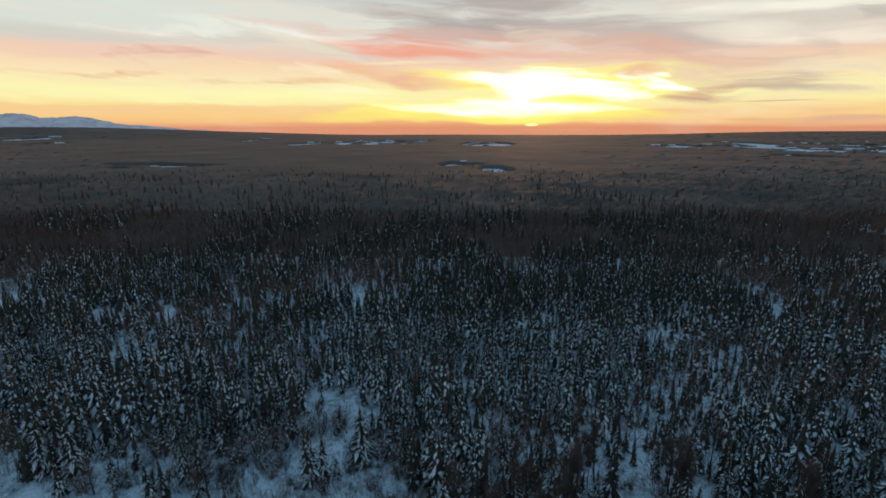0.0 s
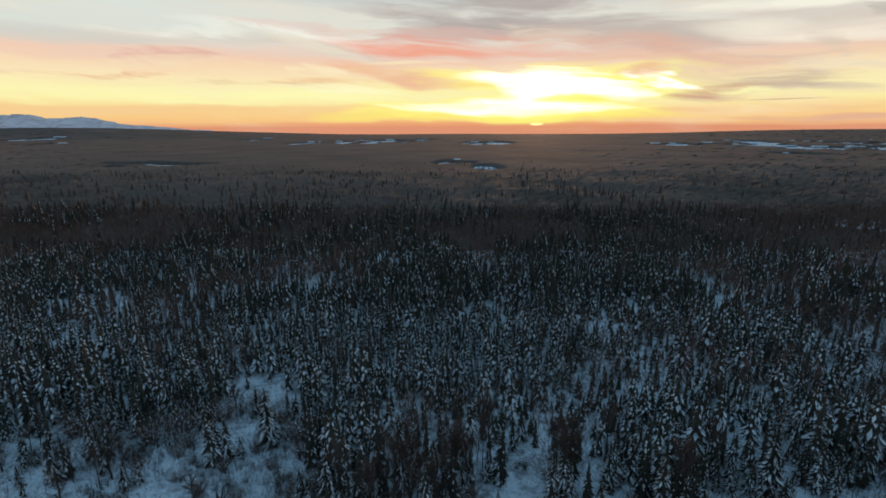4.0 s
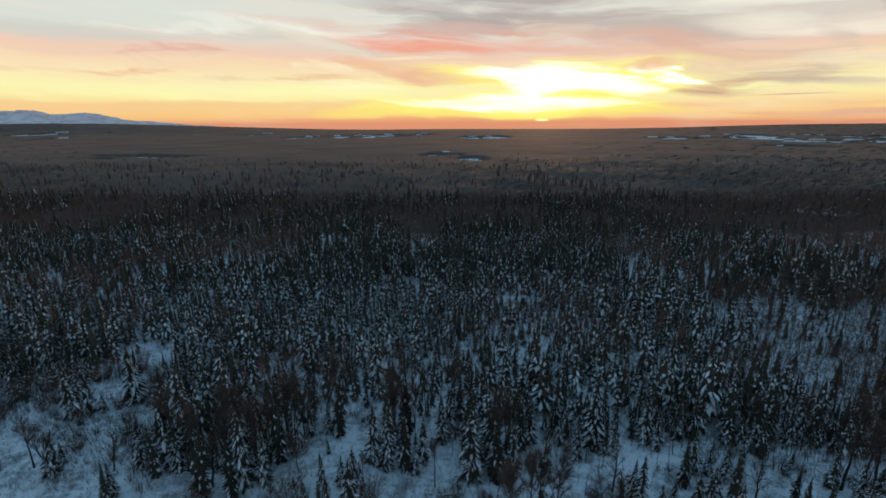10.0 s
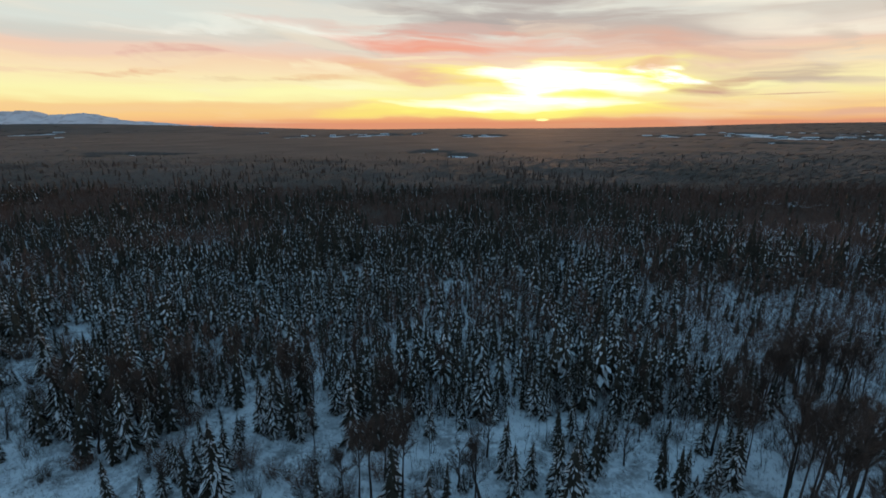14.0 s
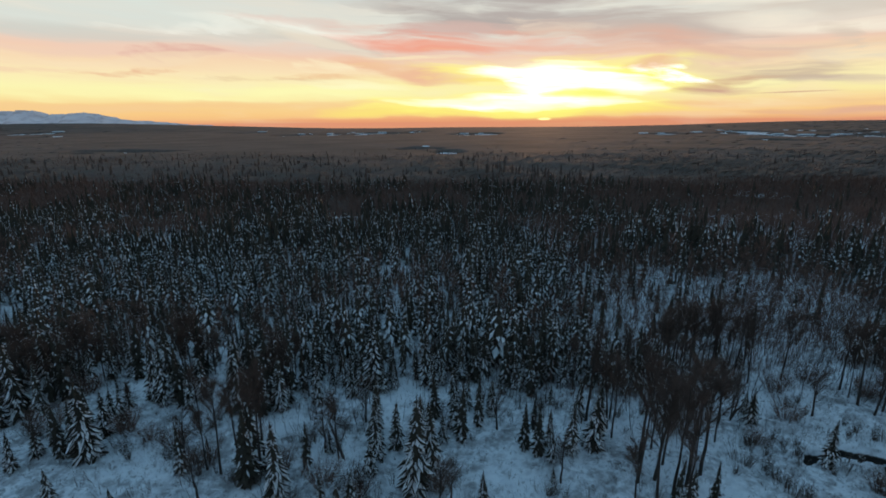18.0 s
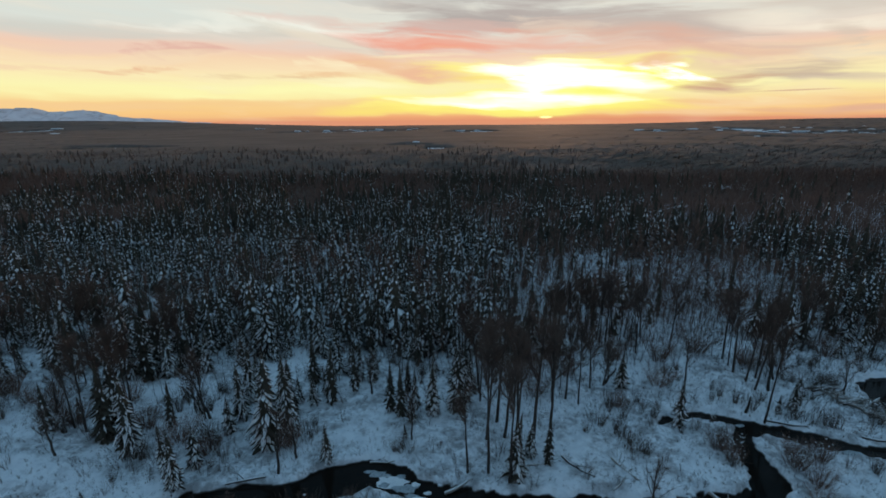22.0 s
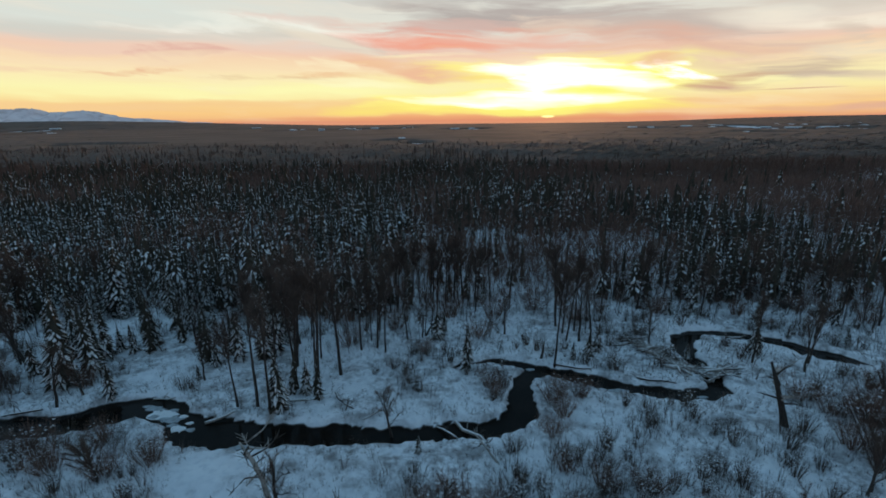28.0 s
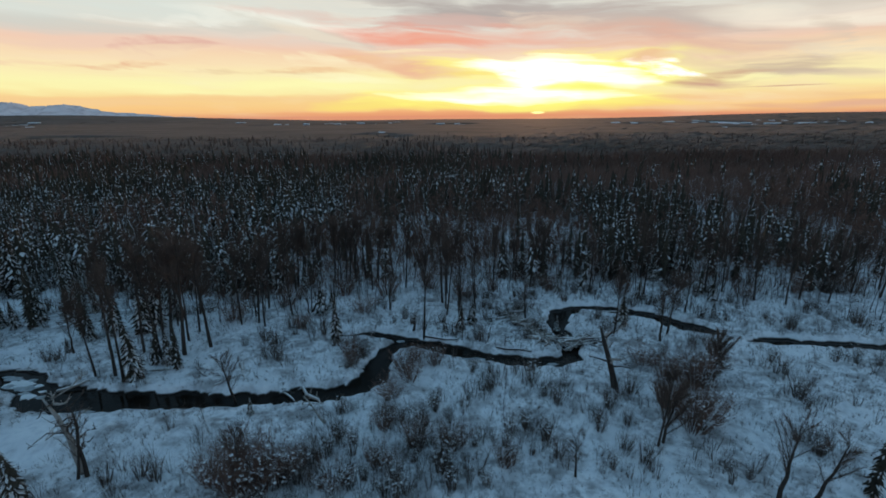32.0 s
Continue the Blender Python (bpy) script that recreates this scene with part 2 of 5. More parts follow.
core = calc("ADD", core, patch(0.385, 0.0810, 0.044, 0.0137, -0.24, 1.35, 0.8), clamp=True)
core = calc("ADD", core, patch(0.338, 0.0556, 0.050, 0.0112, -0.03, 0.8, 0.9), clamp=True)
sky = blend(core, sky, (1.4, 1.36, 1.15))
sky = blend(calc("MULTIPLY", patch(0.235, 0.0517, 0.067, 0.0074, 0.01, 0.8, 1.0), 0.85), sky, (0.95, 0.95, 0.14))
sky = blend(calc("MULTIPLY", patch(0.284, 0.0928, 0.041, 0.0040, -0.13, 0.8, 1.0), 0.7), sky, (1.0, 0.95, 0.3))
layer(patch(0.344, 0.1034, 0.044, 0.0098, -0.04, 0.9, 0.9), 0.8, (238, 190, 156))
layer(patch(0.463, 0.0481, 0.065, 0.0104, 0.02, 0.9, 0.75), 1, (204, 160, 146))
layer(patch(0.482, 0.0610, 0.075, 0.0095, 0.06, 0.9, 0.8), 0.95, (204, 156, 132))
layer(patch(0.492, 0.0280, 0.097, 0.0058, -0.02, 0.7, 0.9), 0.8, (244, 190, 134))
layer(patch(0.114, 0.0030, 0.450, 0.0056, -0.01, 0.3, 1.0), 0.75, (238, 158, 112))
az, el = az_true, calc("ADD", el_true, calc("MULTIPLY", drift_e, 0.10))
contrail = patch(0.596, 0.0435, 0.055, 0.0012, 0.0, 0.1, 1.0)
layer(contrail, 0.8, (206, 160, 136))
haze_bank = calc("MULTIPLY", calc("SUBTRACT", 1.0, calc("DIVIDE", calc("SUBTRACT", el, 0.0), 0.009), clamp=True), facing)
sky = blend(calc("MULTIPLY", haze_bank, 0.5), sky, lin(214, 138, 108))
disc = patch(SUN_AZ, SUN_EL, 0.012, 0.0022, 0.0, 0.1, 1.2)
sky = blend(disc, sky, (1.5, 1.3, 0.5))
background = wt.nodes.new("ShaderNodeBackground")
wt.links.new(sky, background.inputs[0])
background.inputs[1].default_value = 1.0
wt.links.new(background.outputs[0], wt.nodes.new("ShaderNodeOutputWorld").inputs[0])

sun = new("sun", bpy.data.lights.new("sun", "SUN"))
sun.data.energy, sun.data.angle, sun.data.color = 1.0, radians(2.0), (1.0, 0.52, 0.26)
sun.matrix_world = look((0, 0, 0), (-math.sin(SUN_AZ), -math.cos(SUN_AZ), -0.05))


# ---- materials ----
def surface(name, c1, c2, scale, rough=0.8, bump=0.3, c3=None, fine_scale=None, vary=0.0, metallic=0.0):
    """Two scales of noise between the colours, with relief."""
    m = bpy.data.materials.new(name)
    m.use_nodes = True
    t = m.node_tree
    b = t.nodes["Principled BSDF"]
    b.inputs["Roughness"].default_value, b.inputs["Metallic"].default_value, b.inputs["IOR"].default_value = rough, metallic, 1.33
    tc = t.nodes.new("ShaderNodeTexCoord")

    def grain(s, d):
        n = t.nodes.new("ShaderNodeTexNoise")
        n.inputs["Scale"].default_value, n.inputs["Detail"].default_value = s, d
        t.links.new(tc.outputs["Object"], n.inputs["Vector"])
        return n.outputs[0]
    big, small = grain(scale, 3.0), grain(fine_scale or scale * 9, 4.0)
    col = ramp(t, big, [(0.35, c1), (0.65, c2)])
    mx = t.nodes.new("ShaderNodeMix")
    mx.data_type = "RGBA"
    f = ramp(t, small, [(0.5, (0, 0, 0)), (0.72, (1, 1, 1))])
    t.links.new(f, mx.inputs[0])
    t.links.new(col, mx.inputs[6])
    mx.inputs[7].default_value = (*(c3 or tuple(v * 0.7 for v in c1)), 1)
    out = mx.outputs[2]
    if vary:
        info, hs = t.nodes.new("ShaderNodeObjectInfo"), t.nodes.new("ShaderNodeHueSaturation")
        mr = t.nodes.new("ShaderNodeMapRange")
        mr.inputs["To Min"].default_value, mr.inputs["To Max"].default_value = 1 - vary, 1 + vary
        t.links.new(info.outputs["Random"], mr.inputs[0])
        t.links.new(mr.outputs[0], hs.inputs["Value"])
        t.links.new(out, hs.inputs["Color"])
        out = hs.outputs[0]
    t.links.new(out, b.inputs["Base Color"])
    if bump:
        bp = t.nodes.new("ShaderNodeBump")
        bp.inputs["Strength"].default_value, bp.inputs["Distance"].default_value = bump, 0.1
        t.links.new(small, bp.inputs["Height"])
        t.links.new(bp.outputs[0], b.inputs["Normal"])
    return m


SNOW = surface("ground_snow", (0.95, 0.96, 0.97), (0.90, 0.91, 0.93), 0.35, 0.65, 0.5, (0.80, 0.82, 0.85), 1.1)
LOAD = surface("snow_on_boughs", (0.94, 0.94, 0.93), (0.86, 0.87, 0.87), 0.8, 0.7, 0.2, (0.74, 0.75, 0.76), 6.0)
NEEDLE = surface("spruce_needles", (0.054, 0.047, 0.035), (0.080, 0.068, 0.048), 0.6, 0.8, 0.0, (0.05, 0.045, 0.035), 5.0, 0.25)
BARK = surface("grey_brown_bark", (0.050, 0.040, 0.034), (0.085, 0.070, 0.060), 1.5, 0.9, 0.6, (0.03, 0.025, 0.02), 14.0, 0.2)
TWIG = surface("bare_twigs", (0.165, 0.098, 0.074), (0.25, 0.152, 0.118), 0.5, 0.85, 0.0, (0.12, 0.074, 0.056), 4.0, 0.2)
CROWN = surface("fine_poplar_twigs", (0.11, 0.078, 0.062), (0.17, 0.12, 0.096), 0.5, 0.85, 0.0, (0.075, 0.055, 0.045), 4.0, 0.2)
BRUSH = surface("willow_stems", (0.09, 0.070, 0.058), (0.15, 0.12, 0.10), 0.7, 0.85, 0.0, (0.06, 0.05, 0.045), 5.0, 0.25)
DEADWOOD = surface("weathered_deadwood", (0.36, 0.335, 0.30), (0.50, 0.47, 0.43), 1.2, 0.85, 0.5, (0.10, 0.085, 0.075), 9.0, 0.2)
WATER = surface("dark_creek_water", (0.010, 0.008, 0.006), (0.018, 0.013, 0.010), 0.25, 0.06, 0.03, (0.010, 0.009, 0.008), 1.4)
WATER.node_tree.nodes["Principled BSDF"].inputs["Specular IOR Level"].default_value = 0.11
ICE = surface("grey_shelf_ice", (0.34, 0.38, 0.40), (0.50, 0.54, 0.57), 0.5, 0.35, 0.3, (0.22, 0.23, 0.22), 3.0)
FARWOOD = surface("leafless_far_woods_haze_sheen", (0.085, 0.068, 0.054), (0.165, 0.118, 0.095), 0.006, 0.95, 0.0, (0.11, 0.095, 0.075), 0.035)
FARWOOD.node_tree.nodes["Principled BSDF"].inputs["Specular IOR Level"].default_value = 0.1
# sheen brightens the canopy at grazing angles, standing in for distant haze
FARWOOD.node_tree.nodes["Principled BSDF"].inputs["Sheen Weight"].default_value = 0.10
FARWOOD.node_tree.nodes["Principled BSDF"].inputs["Sheen Roughness"].default_value = 0.45
FARWOOD.node_tree.nodes["Principled BSDF"].inputs["Sheen Tint"].default_value = (0.75, 0.64, 0.60, 1)
PEAK = surface("snowy_rock_haze_glow", (0.85, 0.78, 0.76), (0.74, 0.66, 0.65), 0.006, 0.9, 0.0, (0.50, 0.44, 0.43), 0.012)
# faint lavender emission imitates the haze that pales far mountains
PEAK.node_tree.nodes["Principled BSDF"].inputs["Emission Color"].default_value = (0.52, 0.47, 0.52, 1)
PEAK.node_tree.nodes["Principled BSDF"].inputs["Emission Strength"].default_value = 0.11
PANEL = surface("pale_wall_panels", (0.45, 0.45, 0.46), (0.55, 0.55, 0.56), 0.05, 0.7, 0.0, (0.4, 0.4, 0.4), 0.6, 0.2)
PANE = surface("dark_window_glass", (0.03, 0.035, 0.04), (0.05, 0.05, 0.06), 0.3, 0.15, 0.0)



def valley_snow():
    """Snow with dry litter showing through, and bare mud below the bank tops."""
    m = bpy.data.materials["ground_snow"]
    t = m.node_tree
    b = t.nodes["Principled BSDF"]
    base = b.inputs["Base Color"].links[0].from_socket
    geo, xyz = t.nodes.new("ShaderNodeNewGeometry"), t.nodes.new("ShaderNodeSeparateXYZ")
    t.links.new(geo.outputs["Position"], xyz.inputs[0])

    def grain(s, d, r):
        n = t.nodes.new("ShaderNodeTexNoise")
        n.inputs["Scale"].default_value, n.inputs["Detail"].default_value, n.inputs["Roughness"].default_value = s, d, r
        t.links.new(geo.outputs["Position"], n.inputs["Vector"])
        return n.outputs[0]

    def over(fac, a, colour):
        x = t.nodes.new("ShaderNodeMix")
        x.data_type = "RGBA"
        t.links.new(fac, x.inputs[0])
        t.links.new(a, x.inputs[6])
        x.inputs[7].default_value = (*colour, 1)
        return x.outputs[2]

    def times(a, c):
        x = t.nodes.new("ShaderNodeMath")
        x.operation = "MULTIPLY"
        sock(t, x, 0, a)
        sock(t, x, 1, c)
        return x.outputs[0]
    patchy = ramp(t, grain(0.085, 5, 0.62), [(0.42, (0.06,) * 3), (0.55, (1,) * 3)])
    specks = ramp(t, grain(0.6, 7, 0.7), [(0.50, (0,) * 3), (0.66, (0.8,) * 3)])
    col = over(times(patchy, specks), base, (0.12, 0.105, 0.095))
    ripple = ramp(t, grain(0.7, 5, 0.6), [(0.48, (0,) * 3), (0.66, (0.55,) * 3)])
    col = over(times(ripple, patchy), col, (0.40, 0.41, 0.43))
    drift = ramp(t, grain(0.28, 6, 0.62), [(0.46, (0,) * 3), (0.62, (0.8,) * 3)])
    col = over(times(drift, patchy), col, (0.30, 0.285, 0.28))
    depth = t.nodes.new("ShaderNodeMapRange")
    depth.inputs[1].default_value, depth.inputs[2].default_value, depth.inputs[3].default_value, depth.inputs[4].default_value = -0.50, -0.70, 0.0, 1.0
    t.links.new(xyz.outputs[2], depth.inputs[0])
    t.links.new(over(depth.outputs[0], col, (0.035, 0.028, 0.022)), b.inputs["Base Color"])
    return m


valley_snow()
for node in SNOW.node_tree.nodes:
    if node.type == "BUMP":
        node.inputs["Strength"].default_value, node.inputs["Distance"].default_value = 0.8, 0.30


# ---- numeric helpers ----
def vnoise(x, y, seed=0):
    """Value noise, 0 to 1, on arrays."""
    xi, yi = np.floor(x).astype(np.int64), np.floor(y).astype(np.int64)
    fx, fy = x - xi, y - yi
    fx, fy = fx * fx * (3 - 2 * fx), fy * fy * (3 - 2 * fy)

    def h(a, b):
        n = (a * 374761393 + b * 668265263 + seed * 974634721) & 0xFFFFFFFF
        n = ((n ^ (n >> 13)) * 1274126177) & 0xFFFFFFFF
        n = ((n ^ (n >> 16)) * 2246822519) & 0xFFFFFFFF
        return (n ^ (n >> 15)) / 4294967295.0
    return (h(xi, yi) * (1 - fx) + h(xi + 1, yi) * fx) * (1 - fy) + (h(xi, yi + 1) * (1 - fx) + h(xi + 1, yi + 1) * fx) * fy


def fbm(x, y, seed=0, octaves=3):
    return sum(vnoise(x * 2 ** k, y * 2 ** k, seed + k) * 0.5 ** (k + 1) for k in range(octaves)) / (1 - 0.5 ** octaves)


def smooth(a, b, v):
    q = np.clip((v - a) / (b - a), 0, 1)
    return q * q * (3 - 2 * q)


def to_mesh(name, verts, tris, mats, index=None, shade=False):
    """A mesh of triangles from arrays."""
    me = bpy.data.meshes.new(name)
    verts, tris = np.asarray(verts, np.float32), np.asarray(tris, np.int32)
    me.vertices.add(len(verts))
    me.vertices.foreach_set("co", verts.ravel())
    me.loops.add(tris.size)
    me.loops.foreach_set("vertex_index", tris.ravel())
    me.polygons.add(len(tris))
    me.polygons.foreach_set("loop_start", np.arange(len(tris), dtype=np.int32) * 3)
    for m in mats:
        me.materials.append(m)
    if index is not None:
        me.polygons.foreach_set("material_index", np.asarray(index, np.int32))
    me.polygons.foreach_set("use_smooth", np.full(len(tris), shade))
    me.update(calc_edges=True)
    return me


class Shape:
    """Gathers vertices and triangles, by material slot."""

    def __init__(self):
        self.v, self.t, self.m = [], [], []

    def tri(self, pts, slot=0):
        k = len(self.v)
        self.v += [tuple(p) for p in pts]
        if len(pts) == 3:
            self.t += [(k, k + 1, k + 2)]
        else:
            self.t += [(k, k + 1, k + 2), (k, k + 2, k + 3)]
        self.m += [slot] * (len(pts) - 2)

    def tube(self, path, radii, sides=5, slot=0):
        """A tapered, closed tube along points."""
        path = [Vector(p) for p in path]
        k = len(self.v)
        for i, p in enumerate(path):
            d = (path[min(i + 1, len(path) - 1)] - path[max(i - 1, 0)]).normalized()
            a = d.orthogonal().normalized()
            b = d.cross(a)
            for s in range(sides):
                w = math.tau * s / sides
                self.v.append(tuple(p + (a * math.cos(w) + b * math.sin(w)) * radii[i]))
        for i in range(len(path) - 1):
            for s in range(sides):
                a, b = k + i * sides + s, k + i * sides + (s + 1) % sides
                self.t += [(a, b, b + sides), (a, b + sides, a + sides)]
                self.m += [slot] * 2
        e = k + (len(path) - 1) * sides
        for s in range(1, sides - 1):
            self.t += [(k, k + s + 1, k + s), (e, e + s, e + s + 1)]
            self.m += [slot] * 2

    def mesh(self, name, mats, shade=False):
        return to_mesh(name, self.v, self.t, mats, self.m, shade)

    def arrays(self):
        return np.array(self.v), np.array(self.t), np.array(self.m)


def part(name, shape, material, parent, label="", shade=False):
    mats = material if isinstance(material, (list, tuple)) else [material]
    ob = new(name, shape.mesh(name, mats, shade) if isinstance(shape, Shape) else shape)
    ob.parent = parent
    return tagged(ob, label)


# ---- plan: creek, forest edge, clearings ----
CREEK = [(-190, -30, 2.6), (-120, -12, 2.6), (-60, -2, 2.5), (-10, 8, 2.5), (40, 22, 2.4), (70, 29, 2.4), (90, 35, 2.6), (102, 39.3, 2.9), (107, 39.4, 3.1), (111, 39.8, 3.0), (114, 41.3, 3.6), (117, 43.2, 3.6),
         (120.6, 44.6, 3.3), (123.5, 45.9, 2.0), (126, 45.1, 1.2), (128.3, 42.4, 1.6), (130.8, 39.9, 3.3), (133, 39, 3.6), (138, 37.9, 3.6), (142, 37.9, 3.2), (146, 37.9, 2.9), (150.3, 38.1, 2.7),
         (154.5, 38.2, 2.7), (162.8, 38.1, 2.2), (167, 38.8, 2.2), (171, 39.5, 2.1), (175.2, 39.7, 2.0), (179.5, 41, 2.4), (182, 44, 2.6), (182.3, 47, 2.5), (182.8, 50.7, 1.9), (183.6, 54.3, 1.8),
         (187.5, 57.2, 1.6), (191.2, 55.8, 1.8), (195.6, 53.4, 2.2), (200, 51.3, 2.1), (204, 50.1, 2.2), (208.3, 49.1, 2.3), (213, 49.3, 2.2), (215.6, 50.6, 1.9), (217, 57, 1.4), (216.2, 62, 1.7),
         (216.8, 65.5, 2.4), (218.2, 70, 2.6), (222, 72.5, 1.8), (226, 72.4, 1.7)]
CREEK_UPPER = [(226, 72.4, 1.7), (230, 71.3, 2.0), (234.5, 69.6, 2.1), (238.4, 67, 2.7), (241.5, 63.6, 2.9), (244.8, 61.1, 2.0), (247, 59.6, 0.6)]
CREEK_HEAD = [(250.3, 56.6, 0.6), (254, 57, 1.8), (262, 56, 1.6), (274, 54, 1.5), (300, 51, 1.4), (340, 52, 1.3)]
BACKWATER = [(171, 57.6, 0.5), (174, 59, 1.0), (178.3, 60.3, 1.1), (182.5, 59.3, 1.4), (186, 57.8, 1.5)]
ICE_SHELF = [(123.5, 42.6, 1.8), (126.5, 42.0, 2.0)]
EDGE = [(-400, 96), (-200, 92), (-93, 90), (-82, 101), (-66, 103), (-55, 98), (-50, 104), (-40, 102), (-38, 108), (-34, 114), (-24, 113), (-18, 106), (-9, 100), (-7, 90), (0, 72), (22, 70), (26, 76), (37, 92),
        (45, 95), (47, 78), (52, 80), (56, 91), (64, 89), (67, 74), (75, 74), (81, 82), (90, 81), (99, 83), (111, 83), (118, 84), (124, 77), (134, 80), (148, 77), (162, 84), (175, 88), (186, 92), (202, 94),
        (215, 88), (230, 89), (250, 88), (265, 88), (280, 84), (291, 86), (310, 90), (420, 96)]


def bank_distance(x, y):
    """Distance outside the water's edge, negative in the channel."""
    best = np.full(x.shape, 1e9)
    for line in (CREEK, CREEK_UPPER, CREEK_HEAD, BACKWATER, ICE_SHELF):
        for (ax, ay, aw), (bx, by, bw) in zip(line, line[1:]):
            ex, ey = bx - ax, by - ay
            q = np.clip(((x - ax) * ex + (y - ay) * ey) / (ex * ex + ey * ey), 0, 1)
            best = np.minimum(best, np.hypot(x - ax - q * ex, y - ay - q * ey) - (aw + q * (bw - aw)))
    return best


def height_at(x, y):
    x, y = np.asarray(x, float), np.asarray(y, float)
    r = np.hypot(x, y)
    z = (fbm(x / 11, y / 11, 3) - 0.5) * 1.3 + (fbm(x / 2.6, y / 2.6, 11, 2) - 0.5) * 0.7
    z = z + (fbm(x / 300, y / 300, 21) - 0.5) * 10 * smooth(150, 500, y) * (1 - 0.8 * smooth(500, 1100, y))
    near = (x > -200) & (x < 370) & (y > -45) & (y < 100)
    if near.any():
        d = np.full(x.shape, 50.0)
        d[near] = bank_distance(x[near], y[near]) + (fbm(x[near] / 2.5, y[near] / 2.5, 5) - 0.5) * 2.0 + (fbm(x[near] / 0.9, y[near] / 0.9, 7, 2) - 0.5) * 1.1
        z = np.where(d < 12, z * smooth(-1, 6, d) * 0.8 + z * 0.2, z)
        z = np.maximum(z, -0.2)
        z = z - 1.5 * (1 - smooth(-0.7, 0.35, d)) + 0.16 * np.exp(-((d - 1.2) / 0.8) ** 2)
    # low hills that shut the plain off
    z = z + 78 * smooth(2600, 4700, y) * smooth(-0.10, -0.85, x / np.maximum(y, 1)) + 37 * smooth(2600, 4700, y) * smooth(0.30, 0.85, x / np.maximum(y, 1))
    return z + 12 * (fbm(x / 1100, y / 1100, 31) - 0.5) * smooth(1500, 3500, y)


def graded(lo, hi, step, far_lo, far_hi, grow):
    out = list(np.arange(lo, hi, step))
    s, v = step, out[-1]
    while v < far_hi:
        s *= grow
        v += s
        out.append(min(v, far_hi))
    s, v, left = step, lo, []
    while v > far_lo:
        s *= grow
        v -= s
        left.append(max(v, far_lo))
    return np.array(left[::-1] + out)


gx = graded(90, 276, 0.54, -6000, 6000, 1.075)
gy = graded(17, 84, 0.52, -400, 4800, 1.075)
GX, GY = np.meshgrid(gx, gy)
GZ = height_at(GX.ravel(), GY.ravel())
nx, ny = len(gx), len(gy)
ids = np.arange(nx * ny).reshape(ny, nx)
a, b, c, d = ids[:-1, :-1].ravel(), ids[:-1, 1:].ravel(), ids[1:, 1:].ravel(), ids[1:, :-1].ravel()
tris = np.concatenate([np.stack([a, b, c], 1), np.stack([a, c, d], 1)])
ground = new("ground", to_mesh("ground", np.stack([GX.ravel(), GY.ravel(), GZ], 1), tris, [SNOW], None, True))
tagged(ground, "snow-covered flat valley floor with hummocks and cut creek banks", "ground", kind="structure")

water = new("water", to_mesh("water", [(-195, -42, -0.80), (365, -42, -0.80), (365, 98, -0.80), (-195, 98, -0.80)], [(0, 1, 2), (0, 2, 3)], [WATER]))
tagged(water, "dark open water of a winding unfrozen creek", "water", kind="structure")


